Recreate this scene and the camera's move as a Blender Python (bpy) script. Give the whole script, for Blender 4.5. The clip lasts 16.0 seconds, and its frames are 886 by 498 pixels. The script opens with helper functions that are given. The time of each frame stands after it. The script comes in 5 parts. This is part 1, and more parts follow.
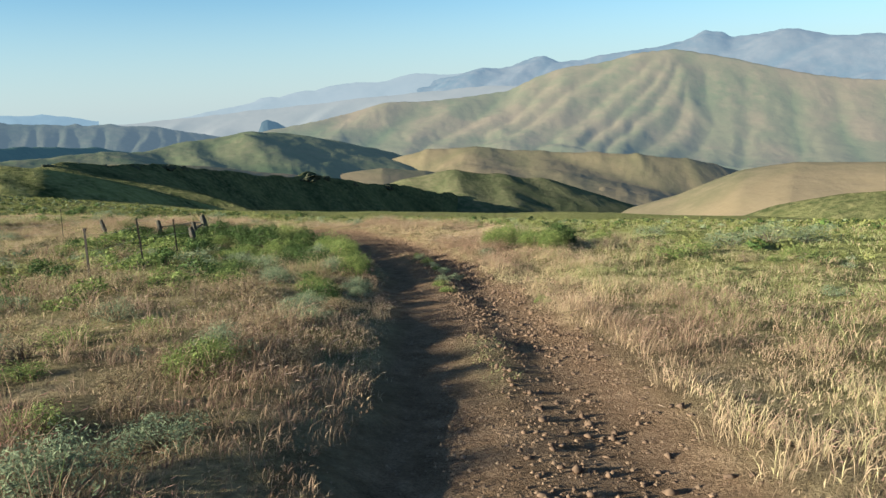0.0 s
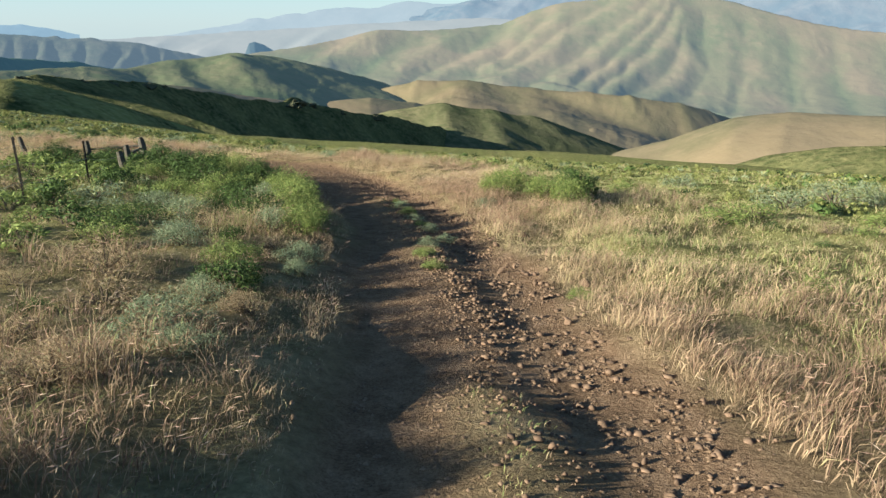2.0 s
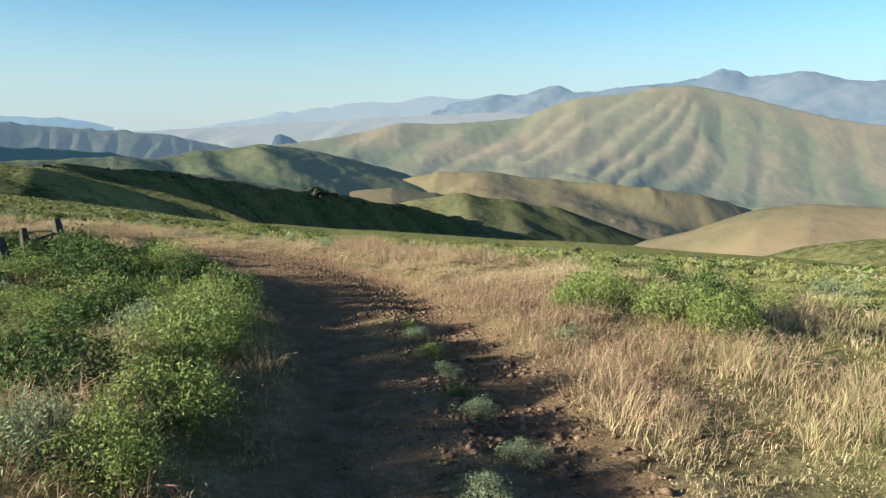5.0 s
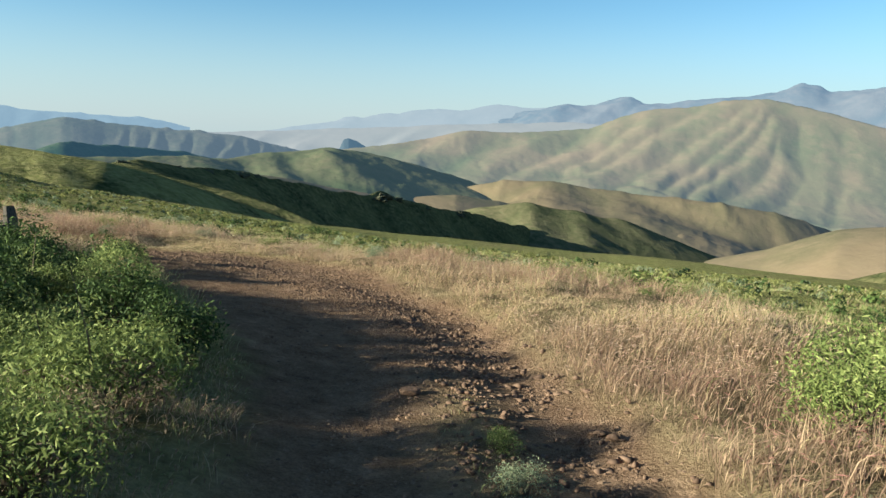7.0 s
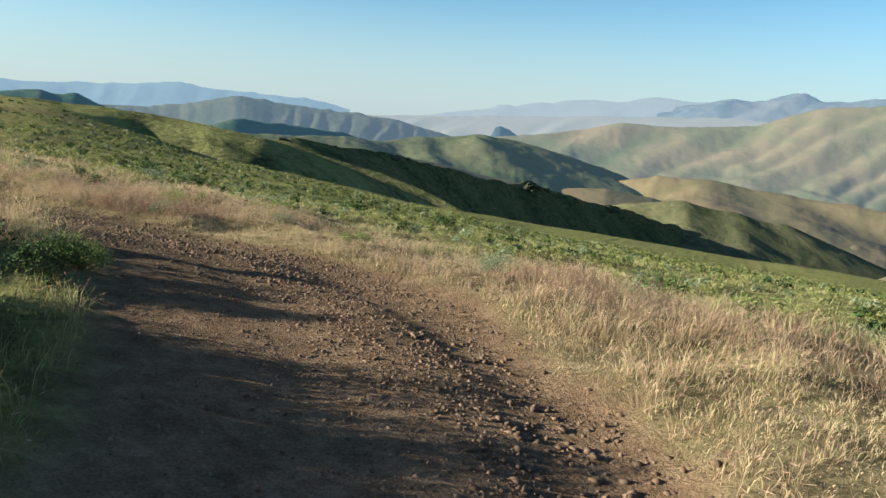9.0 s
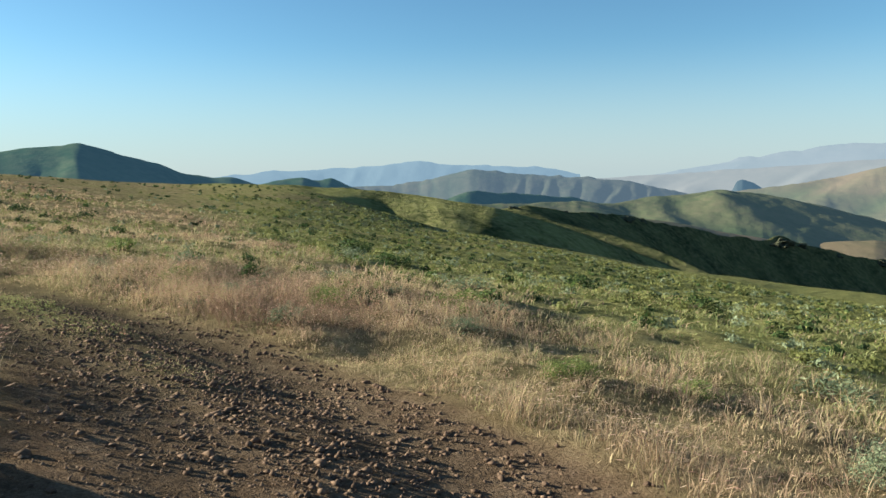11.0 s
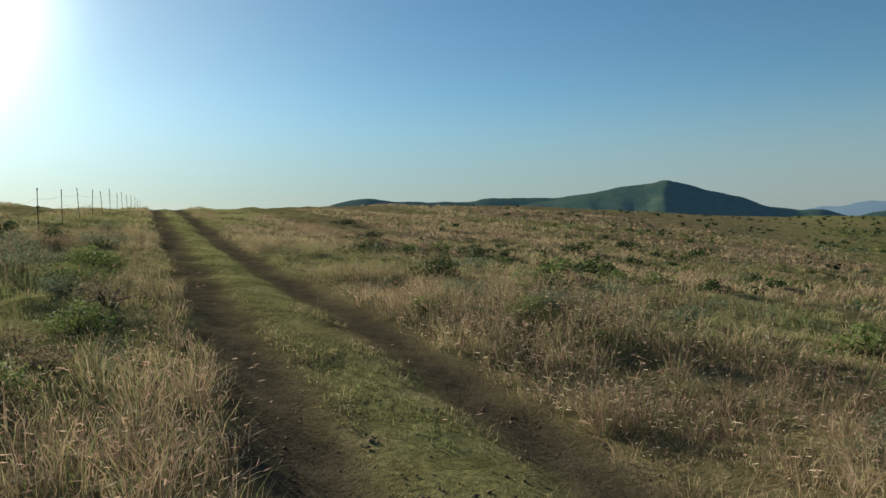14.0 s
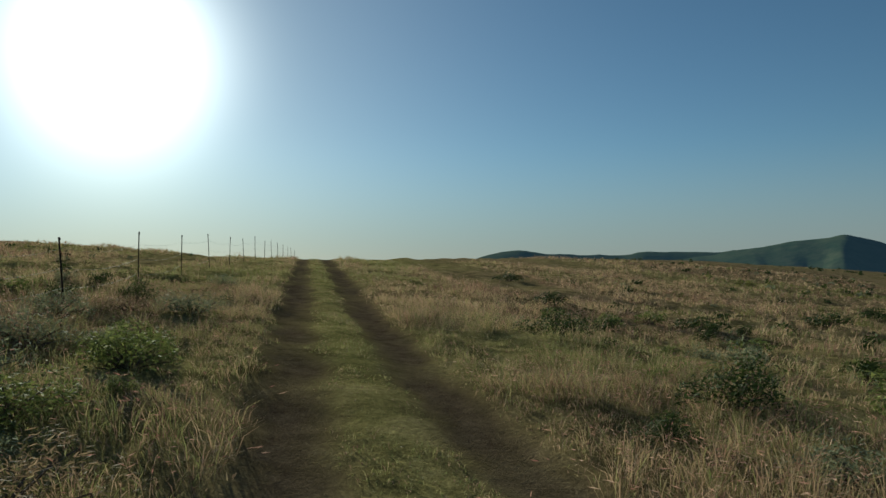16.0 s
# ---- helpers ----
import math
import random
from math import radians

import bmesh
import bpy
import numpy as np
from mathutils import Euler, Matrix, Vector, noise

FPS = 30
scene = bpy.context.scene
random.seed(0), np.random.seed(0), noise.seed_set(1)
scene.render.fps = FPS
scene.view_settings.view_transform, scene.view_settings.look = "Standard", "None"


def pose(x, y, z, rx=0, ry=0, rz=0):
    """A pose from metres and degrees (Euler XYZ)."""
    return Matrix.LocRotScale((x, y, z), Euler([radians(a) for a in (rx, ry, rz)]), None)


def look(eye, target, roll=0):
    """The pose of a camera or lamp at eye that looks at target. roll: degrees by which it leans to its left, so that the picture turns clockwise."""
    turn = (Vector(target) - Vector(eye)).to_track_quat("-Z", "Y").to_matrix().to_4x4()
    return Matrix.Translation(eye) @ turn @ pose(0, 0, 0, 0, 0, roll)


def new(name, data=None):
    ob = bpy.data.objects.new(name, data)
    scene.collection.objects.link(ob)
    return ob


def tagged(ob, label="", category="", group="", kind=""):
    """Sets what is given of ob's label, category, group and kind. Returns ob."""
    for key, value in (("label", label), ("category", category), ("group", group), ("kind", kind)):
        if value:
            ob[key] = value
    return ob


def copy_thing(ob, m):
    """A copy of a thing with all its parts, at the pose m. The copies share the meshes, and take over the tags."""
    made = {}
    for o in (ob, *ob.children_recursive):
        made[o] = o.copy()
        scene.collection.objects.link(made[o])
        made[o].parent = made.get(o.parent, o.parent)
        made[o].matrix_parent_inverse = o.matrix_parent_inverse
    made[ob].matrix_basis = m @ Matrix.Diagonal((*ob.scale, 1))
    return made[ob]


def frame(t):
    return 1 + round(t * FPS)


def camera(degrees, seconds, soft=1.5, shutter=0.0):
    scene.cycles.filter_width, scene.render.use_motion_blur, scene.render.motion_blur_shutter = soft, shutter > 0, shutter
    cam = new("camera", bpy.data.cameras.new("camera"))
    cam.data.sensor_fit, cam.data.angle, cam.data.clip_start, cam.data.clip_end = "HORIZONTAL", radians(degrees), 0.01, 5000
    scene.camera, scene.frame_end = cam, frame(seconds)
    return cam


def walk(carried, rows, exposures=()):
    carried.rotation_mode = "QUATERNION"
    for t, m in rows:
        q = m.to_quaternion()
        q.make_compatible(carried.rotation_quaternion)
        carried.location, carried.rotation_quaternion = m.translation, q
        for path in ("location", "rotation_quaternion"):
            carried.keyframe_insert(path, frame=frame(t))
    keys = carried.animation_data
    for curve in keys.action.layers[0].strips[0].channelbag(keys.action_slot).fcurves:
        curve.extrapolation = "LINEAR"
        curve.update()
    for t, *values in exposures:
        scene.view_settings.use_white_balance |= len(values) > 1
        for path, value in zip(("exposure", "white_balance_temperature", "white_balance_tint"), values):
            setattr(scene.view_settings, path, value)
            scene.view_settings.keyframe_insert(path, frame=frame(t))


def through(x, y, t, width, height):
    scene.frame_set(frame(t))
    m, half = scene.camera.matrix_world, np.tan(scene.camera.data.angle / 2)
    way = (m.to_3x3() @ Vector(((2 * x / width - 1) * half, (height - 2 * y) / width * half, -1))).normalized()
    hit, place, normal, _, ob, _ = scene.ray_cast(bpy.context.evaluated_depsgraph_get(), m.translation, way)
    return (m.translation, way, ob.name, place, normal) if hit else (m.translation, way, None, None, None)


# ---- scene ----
cam = camera(61.8, 16.0)
PATH = [
    (0.0, pose(0.00, -0.00, 0.00, 78.36, 2.62, 2.26)),
    (0.5, pose(-0.08, 1.31, -0.18, 77.07, 1.99, 3.06)),
    (1.0, pose(-0.14, 2.61, -0.37, 75.72, 1.08, 3.31)),
    (1.5, pose(-0.23, 3.85, -0.57, 74.24, 0.43, 2.07)),
    (2.0, pose(-0.27, 5.10, -0.73, 73.30, -0.22, 1.73)),
    (2.5, pose(-0.33, 6.34, -0.91, 72.11, -0.52, -0.08)),
    (3.0, pose(-0.44, 7.66, -1.15, 72.45, 0.10, 0.93)),
    (3.5, pose(-0.51, 9.05, -1.36, 74.82, 0.40, 1.40)),
    (4.0, pose(-0.67, 10.41, -1.58, 76.93, 0.50, 2.19)),
    (4.5, pose(-0.80, 11.80, -1.83, 79.59, -0.02, 2.65)),
    (7.0, pose(-1.80, 18.92, -2.87, 80.67, -1.82, 8.41)),
    (7.5, pose(-2.14, 20.38, -3.11, 79.83, -2.66, 10.30)),
    (8.0, pose(-2.47, 21.80, -3.27, 79.22, -3.73, 12.83)),
    (10.5, pose(-4.20, 29.60, -3.73, 82.22, -0.64, 33.03)),
    (11.0, pose(-5.53, 30.98, -3.87, 83.79, 0.65, 37.51)),
    (11.5, pose(-7.12, 32.22, -4.01, 85.49, 1.55, 43.80)),
    (12.0, pose(-9.03, 33.32, -4.10, 86.86, 1.64, 50.88)),
    (12.5, pose(-11.04, 34.16, -4.15, 87.49, 2.09, 59.13)),
    (13.0, pose(-13.04, 34.67, -4.15, 87.82, 2.06, 67.78)),
    (13.5, pose(-15.09, 34.93, -4.13, 87.84, 2.04, 74.64)),
    (14.0, pose(-17.07, 35.04, -4.11, 87.44, 2.05, 80.29)),
    (14.5, pose(-18.88, 34.98, -4.06, 87.52, 1.68, 84.20)),
    (15.0, pose(-20.64, 34.89, -4.01, 88.37, 1.33, 86.84)),
    (15.5, pose(-22.39, 34.79, -3.94, 90.23, 1.05, 89.55)),
    (16.0, pose(-24.04, 34.63, -3.90, 91.75, 0.98, 91.93)),
]
walk(cam, PATH, [(0.0, 1.82, 5750, -5), (1.0, 1.84, 5750, -5), (2.5, 1.97, 5750, -5), (4.5, 1.88, 5750, -5), (7.0, 1.80, 5750, -5), (10.5, 1.77, 5750, -5), (12.5, 1.3, 5750, -5), (14.0, 0.86, 5800, -5), (16.0, 0.34, 5900, -5)])

# ---------------------------------------------------------------- light
SUN_AZ, SUN_EL = 116.0, 15.7          # degrees to the left of +y, and above the horizon
world = bpy.data.worlds.new("sky")
scene.world = world
world.use_nodes = True
wn = world.node_tree.nodes
sky = wn.new("ShaderNodeTexSky")
sky.sky_type, sky.sun_disc = "NISHITA", False
sky.sun_elevation, sky.sun_rotation = radians(SUN_EL), radians(-SUN_AZ)
sky.altitude, sky.air_density, sky.dust_density, sky.ozone_density = 1200, 1.0, 0.5, 2.4
# a veil of haze all round the horizon
wl = world.node_tree.links
wc, wsep, wramp, wmix = wn.new("ShaderNodeTexCoord"), wn.new("ShaderNodeSeparateXYZ"), wn.new("ShaderNodeValToRGB"), wn.new("ShaderNodeMix")
wl.new(wc.outputs["Generated"], wsep.inputs[0])
wl.new(wsep.outputs["Z"], wramp.inputs[0])
wramp.color_ramp.interpolation = "EASE"
wramp.color_ramp.elements[0].position, wramp.color_ramp.elements[0].color = 0.0, (0.72, 0.72, 0.72, 1)
wramp.color_ramp.elements[1].position, wramp.color_ramp.elements[1].color = 0.17, (0, 0, 0, 1)
wmix.data_type = "RGBA"
wl.new(wramp.outputs[0], wmix.inputs[0])
wdeep = wn.new("ShaderNodeMix")          # the deep blue of dry mountain air
wdeep.data_type, wdeep.blend_type = "RGBA", "MULTIPLY"
wdeep.inputs[0].default_value, wdeep.inputs[7].default_value = 1.0, (0.92, 0.99, 1.0, 1)
wl.new(sky.outputs[0], wdeep.inputs[6])
wl.new(wdeep.outputs[2], wmix.inputs[6])
wmix.inputs[7].default_value = (4.0, 4.15, 4.5, 1)
# the bright ring of sky close about the sun
wdot, wpow, wscale, wadd = wn.new("ShaderNodeVectorMath"), wn.new("ShaderNodeMath"), wn.new("ShaderNodeMath"), wn.new("ShaderNodeMix")
wdot.operation, wpow.operation, wscale.operation = "DOT_PRODUCT", "POWER", "MULTIPLY"
wl.new(wc.outputs["Generated"], wdot.inputs[0])
sa_, se_ = radians(SUN_AZ), radians(SUN_EL)
wdot.inputs[1].default_value = (-math.sin(sa_) * math.cos(se_), math.cos(sa_) * math.cos(se_), math.sin(se_))
wl.new(wdot.outputs["Value"], wpow.inputs[0])
wpow.inputs[1].default_value = 190
wpow.use_clamp = True
wl.new(wpow.outputs[0], wscale.inputs[0])
wscale.inputs[1].default_value = 34
wadd.data_type, wadd.blend_type = "RGBA", "ADD"
wadd.inputs[0].default_value = 1.0
wide, wsum = wn.new("ShaderNodeMath"), wn.new("ShaderNodeMath")
wide.operation, wide.use_clamp, wsum.operation = "POWER", True, "MULTIPLY_ADD"
wl.new(wdot.outputs["Value"], wide.inputs[0])
wide.inputs[1].default_value = 13
wl.new(wide.outputs[0], wsum.inputs[0])
wsum.inputs[1].default_value = 2.0
wl.new(wscale.outputs[0], wsum.inputs[2])
wl.new(wmix.outputs[2], wadd.inputs[6])
wwarm = wn.new("ShaderNodeVectorMath")
wwarm.operation, wwarm.inputs[0].default_value = "SCALE", (1.06, 0.99, 0.92)
wl.new(wsum.outputs[0], wwarm.inputs["Scale"])
wl.new(wwarm.outputs[0], wadd.inputs[7])
wl.new(wadd.outputs[2], wn["Background"].inputs[0])
wn["Background"].inputs[1].default_value = 0.046
sun = new("sun", bpy.data.lights.new("sun", "SUN"))
sun.data.energy, sun.data.angle, sun.data.color = 5.0, radians(0.55), (1.0, 0.88, 0.70)
a, e = radians(SUN_AZ), radians(SUN_EL)
sun.matrix_world = look(Vector((-math.sin(a) * math.cos(e), math.cos(a) * math.cos(e), math.sin(e))) * 60, (0, 0, 0))

# ---------------------------------------------------------------- numbers: noise, lines
rng = np.random.default_rng(7)


def smooth(a, b, x):
    t = np.clip((np.asarray(x, float) - a) / (b - a), 0, 1)
    return t * t * (3 - 2 * t)


def value_noise(x, y, seed=0):
    x, y = np.asarray(x, float), np.asarray(y, float)
    xi, yi = np.floor(x).astype(np.int64), np.floor(y).astype(np.int64)
    fx, fy = x - xi, y - yi
    fx, fy = fx * fx * (3 - 2 * fx), fy * fy * (3 - 2 * fy)

    def hsh(i, j):
        h = (i * 374761393 + j * 668265263 + seed * 974634777) & 0xFFFFFFFF
        h = ((h ^ (h >> 13)) * 1274126177) & 0xFFFFFFFF
        return ((h ^ (h >> 16)) & 0xFFFF) / 65535.0
    return (hsh(xi, yi) * (1 - fx) + hsh(xi + 1, yi) * fx) * (1 - fy) + (hsh(xi, yi + 1) * (1 - fx) + hsh(xi + 1, yi + 1) * fx) * fy


def fbm(x, y, octaves=4, seed=0):
    total, amp, norm = 0.0, 1.0, 0.0
    for k in range(octaves):
        total = total + amp * (value_noise(x * 2 ** k + 17.3 * k, y * 2 ** k - 9.1 * k, seed + k) - 0.5)
        norm += amp
        amp *= 0.5
    return total / norm * 2


def ridged(x, y, octaves=3, seed=0):
    total, amp, norm = 0.0, 1.0, 0.0
    for k in range(octaves):
        total = total + amp * (1 - np.abs(2 * value_noise(x * 2 ** k, y * 2 ** k, seed + k) - 1))
        norm += amp
        amp *= 0.5
    return total / norm


# centre line of the dirt track
ROAD = np.array([(0.9, -30), (0.5, -12), (0.35, 0), (0.1, 7), (-0.35, 12), (-1.1, 17.5), (-1.8, 21.5), (-3.4, 28), (-5.6, 31.6), (-9.0, 34.3),
                 (-13, 35.7), (-18, 36.2), (-23, 35.85), (-30, 34.1), (-37.1, 32.35), (-50.2, 29.45), (-79.3, 23.2), (-110, 17.2)])


def densify(pts, step):
    out = []
    n = len(pts)
    for i in range(n - 1):
        p0, p1, p2, p3 = pts[max(i - 1, 0)], pts[i], pts[i + 1], pts[min(i + 2, n - 1)]
        k = max(2, int(np.linalg.norm(p2 - p1) / step))
        for t in np.arange(k) / k:
            out.append(0.5 * (2 * p1 + (p2 - p0) * t + (2 * p0 - 5 * p1 + 4 * p2 - p3) * t ** 2 + (3 * p1 - p0 - 3 * p2 + p3) * t ** 3))
    out.append(pts[-1])
    return np.array(out)


LINE = densify(ROAD, 0.6)
SEG = LINE[1:] - LINE[:-1]
ALONG = np.concatenate([[0], np.cumsum(np.linalg.norm(SEG, axis=1))])


def road_at(x, y):
    """Signed distance from the track's centre line (right of the way of travel positive) and the metres along it."""
    x, y = np.ravel(x).astype(float), np.ravel(y).astype(float)
    best, side, far = np.full(x.shape, 1e9), np.zeros(x.shape), np.zeros(x.shape)
    for i in range(len(SEG)):
        dx, dy = x - LINE[i, 0], y - LINE[i, 1]
        l2 = SEG[i] @ SEG[i]
        t = np.clip((dx * SEG[i, 0] + dy * SEG[i, 1]) / l2, 0, 1)
        d = np.hypot(dx - t * SEG[i, 0], dy - t * SEG[i, 1])
        m = d < best
        best[m] = d[m]
        side[m] = np.sign(SEG[i, 1] * dx - SEG[i, 0] * dy)[m]
        far[m] = (ALONG[i] + t * math.sqrt(l2))[m]
    return best * np.where(side == 0, 1, side), far


BEND = ALONG[np.argmin(np.hypot(LINE[:, 0] + 10, LINE[:, 1] - 34.8))]     # where the bare dirt turns into two ruts


def road_masks(x, y):
    d, s = road_at(x, y)
    wob = 0.35 * fbm(x * 0.5, y * 0.5, 3, 5)
    half = 1.75 + 0.9 * np.exp(-((s - BEND + 6) / 7.0) ** 2)
    half = np.where((d < 0) & (s > BEND), np.maximum(half, 1.9), half)
    half = np.where(d > 0, np.minimum(half, 1.65 + 0.8 * smooth(62, 68, s) * (1 - smooth(78, 84, s))), half)
    half = half - 0.6 * (d < 0) * (1 - smooth(BEND - 14, BEND - 7, s))      # brush crowds the inner side
    dirt = 1 - smooth(half - 0.15, half + 0.25, np.abs(d + 0.05) + wob)
    two = smooth(BEND + 1, BEND + 12, s)
    gauge = 0.90 + 0.15 * two - 0.27 * smooth(84, 92, s)
    ruts = np.exp(-((np.abs(d) - gauge + 0.16 * fbm(x * 0.9, y * 0.9, 3, 7)) / (0.40 + 0.04 * two)) ** 4)
    ruts = np.clip(ruts * (1 + 0.5 * fbm(x * 0.8, y * 0.8, 2, 6)), 0, 1)
    bare = dirt * (1 - two) + ruts * two
    strip = np.exp(-((d - 0.15) / 0.36) ** 2) * smooth(33, 40, s) * (1 - smooth(54, 58, s)) * smooth(-0.45, 0.15, fbm(x * 0.7, y * 0.35, 2, 9))
    moss = np.exp(-((d + 0.1) / 0.5) ** 2) * smooth(BEND - 1, BEND + 4, s) * smooth(-0.35, 0.2, fbm(x * 0.9, y * 0.9, 3, 19))
    bare = bare * (1 - 0.85 * strip) * (1 - 0.8 * moss)
    return d, s, bare, ruts, dirt


# ---------------------------------------------------------------- ground shape
HUB = np.array([-10.0, 27.0])
EDGE_AZ = [-180, -120, -60, -35, -20, -5, 10, 20, 30, 36, 42, 47, 55, 62, 71, 80, 90, 100, 104, 111, 123, 150, 180]
EDGE_EL = [3, 0, -8, -10.4, -10.4, -10.1, -9.1, -7.8, -5.9, -4.8, -2.9, -1.4, -1.1, -0.5, 0.2, 0.65, 0.62, 0.8, 1.25, 1.9, 2.4, 3, 3]
EDGE_R = [90, 110, 130, 130, 130, 134, 134, 134, 134, 150, 190, 210, 210, 190, 150, 110, 85, 75, 70, 65, 65, 80, 90]


def near_ground(x, y):
    u, v = (x + 20) / 40, (y - 35) / 40
    z = (-5.913 - 1.61 * u - 5.141 * v - 0.103 * u * u - 0.887 * u * v - 0.528 * v * v + 0.043 * u ** 3 + 0.636 * u * u * v
         + 0.576 * u * v * v - 0.584 * v ** 3)
    z = z + 0.42 * np.exp(-(((x + 10) / 9) ** 2 + ((y - 33) / 5) ** 2)) - 0.4 * np.exp(-(((x + 4) / 8) ** 2 + ((y - 43) / 5) ** 2)) - 0.32 * np.exp(-(((x + 12.8) / 3.2) ** 2 + ((y - 29.6) / 2.4) ** 2))
    return z


def ground_z(x, y, fine=True):
    x, y = np.asarray(x, float), np.asarray(y, float)
    dx, dy = x - HUB[0], y - HUB[1]
    r = np.hypot(dx, dy) + 1e-6
    az = np.degrees(np.arctan2(-dx, dy))
    rc = 46.0
    ux, uy = dx / r, dy / r
    rin = np.minimum(r, rc)
    z0 = near_ground(HUB[0] + ux * rin, HUB[1] + uy * rin)
    za = near_ground(HUB[0] + ux * (rc - 1), HUB[1] + uy * (rc - 1))
    zb = near_ground(HUB[0] + ux * rc, HUB[1] + uy * rc)
    slope0 = zb - za
    el = np.tan(np.radians(np.interp(az, EDGE_AZ, EDGE_EL)))
    re = np.interp(az, EDGE_AZ, EDGE_R)
    ze = -3.6 + re * el
    L = re - rc
    t = np.clip((r - rc) / L, 0, 1)
    slope1 = el - 0.004
    h = ((2 * t ** 3 - 3 * t ** 2 + 1) * zb + (t ** 3 - 2 * t ** 2 + t) * L * slope0 + (-2 * t ** 3 + 3 * t ** 2) * ze + (t ** 3 - t ** 2) * L * slope1)
    over = np.maximum(r - re, 0)
    drop = np.where(over < 120, -0.0011 * over ** 2, -15.84 - 0.264 * (over - 120)) + over * slope1 * np.exp(-over / 60)
    far = np.maximum(ze + drop, -250 + 90 * smooth(1800, 4600, r) + 5 * fbm(x / 300, y / 300, 3, 3))
    z = np.where(r < rc, z0, np.where(r < re, h, far))
    z = z + 0.12 * fbm(x / 4.5, y / 4.5, 3, 1) * smooth(3, 6, r * 0 + 8) + 0.6 * fbm(x / 30, y / 30, 2, 2) * smooth(30, 70, r)
    if fine:
        d, s, bare, ruts, dirt = [np.reshape(q, x.shape) for q in road_masks(np.ravel(x), np.ravel(y))]
        z = z - (0.10 - 0.05 * smooth(BEND - 3, BEND + 5, s)) * bare - 0.045 * ruts * dirt + 0.02 * fbm(x * 2.2, y * 2.2, 2, 8) * bare
        z = z + (0.13 * fbm(x / 0.9, y / 0.9, 2, 14) + 0.10 * fbm(x / 2.4, y / 2.4, 2, 15)) * np.clip(1 - 1.5 * dirt, 0, 1)
        # the verge on the outer side stands above the worn track
        z = z + 0.45 * smooth(0.4, 5.0, d) * smooth(46, 57, s) * (1 - smooth(84, 102, s)) * (1 - smooth(12, 42, d))
        # the bank on the inner side of the track
        z = z + 0.09 * smooth(1.4, 2.4, -d) * (1 - smooth(5, 9, -d)) * (1 - smooth(BEND - 8, BEND - 2, s))
    return z


def greenness(x, y):
    """How green, rather than straw-dry, the cover is."""
    d = np.reshape(road_at(np.ravel(x), np.ravel(y))[0], np.shape(x))
    base = smooth(3.5, 8, d) * smooth(-5, 5, y + 0.6 * x - 38 + 6 * smooth(-8, 6, x) + 3 * fbm(x / 14, y / 14, 2, 13)) * (1 - 0.45 * smooth(45, 75, -x))
    patch = fbm(x / 9.0, y / 9.0, 3, 11) * 0.9 + 0.35 * fbm(x / 2.2, y / 2.2, 2, 12)
    corner = np.exp(-(((x + 11) / 6) ** 2 + ((y - 27.5) / 5.5) ** 2)) + 0.5 * np.exp(-(((x + 6.5) / 3.5) ** 2 + ((y - 22) / 6) ** 2))
    s_ = np.reshape(road_at(np.ravel(x), np.ravel(y))[1], np.shape(x))
    verge = smooth(BEND, BEND + 8, s_) * (0.28 * np.exp(-(d / 0.62) ** 2) + 0.25 * np.exp(-(d / 2.8) ** 2) + 0.16 * np.exp(-(d / 11) ** 2))
    field = smooth(16, 28, -x) * (0.24 * smooth(1.2, 4, d) + 0.3 * smooth(1.2, 3, -d)) * (1 - 0.6 * smooth(60, 120, -x))
    brush = 0.36 * smooth(1.8, 4, d) * (1 - smooth(28, 34, y)) + 0.22 * smooth(1.0, 3.0, -d) * (1 - smooth(19, 24, y)) * smooth(12, 17, y) * smooth(-20, -12, x)
    return np.clip(brush + field + verge + base * 0.75 + corner * 0.8 + patch * 0.5 + 0.15, 0, 1) * (1 - 0.8 * smooth(200, 340, np.hypot(x + 10, y - 27)))


# ---------------------------------------------------------------- materials
def material(name):
    m = bpy.data.materials.new(name)
    m.use_nodes = True
    t = m.node_tree
    b = t.nodes["Principled BSDF"]
    return m, t, b


def nnode(t, kind, **kw):
    n = t.nodes.new(kind)
    for k, v in kw.items():
        n.inputs[k].default_value = v
    return n


def noise_tex(t, scale, detail=4.0, rough=0.6, coords="Object"):
    n = nnode(t, "ShaderNodeTexNoise", Scale=scale, Detail=detail, Roughness=rough)
    c = t.nodes.new("ShaderNodeTexCoord")
    t.links.new(c.outputs[coords], n.inputs["Vector"])
    return n


def ramp(t, src, stops):
    r = t.nodes.new("ShaderNodeValToRGB")
    el = r.color_ramp.elements
    while len(el) < len(stops):
        el.new(0.5)
    for q, (p, c) in zip(el, stops):
        q.position, q.color = p, (*c, 1)
    t.links.new(src, r.inputs[0])
    return r


def mix(t, fac, a, b, blend="MIX"):
    n = t.nodes.new("ShaderNodeMix")
    n.data_type, n.blend_type = "RGBA", blend
    for sock, val in ((n.inputs[0], fac), (n.inputs[6], a), (n.inputs[7], b)):
        if hasattr(val, "is_output"):
            t.links.new(val, sock)
        elif isinstance(val, (int, float)):
            sock.default_value = val
        else:
            sock.default_value = (*val, 1)
    return n.outputs[2]


def attr(t, name):
    n = t.nodes.new("ShaderNodeAttribute")
    n.attribute_name = name
    return n.outputs["Fac"]


def bump(t, bsdf, height, strength=0.5, distance=0.05):
    n = t.nodes.new("ShaderNodeBump")
    n.inputs["Strength"].default_value, n.inputs["Distance"].default_value = strength, distance
    t.links.new(height, n.inputs["Height"])
    t.links.new(n.outputs[0], bsdf.inputs["Normal"])


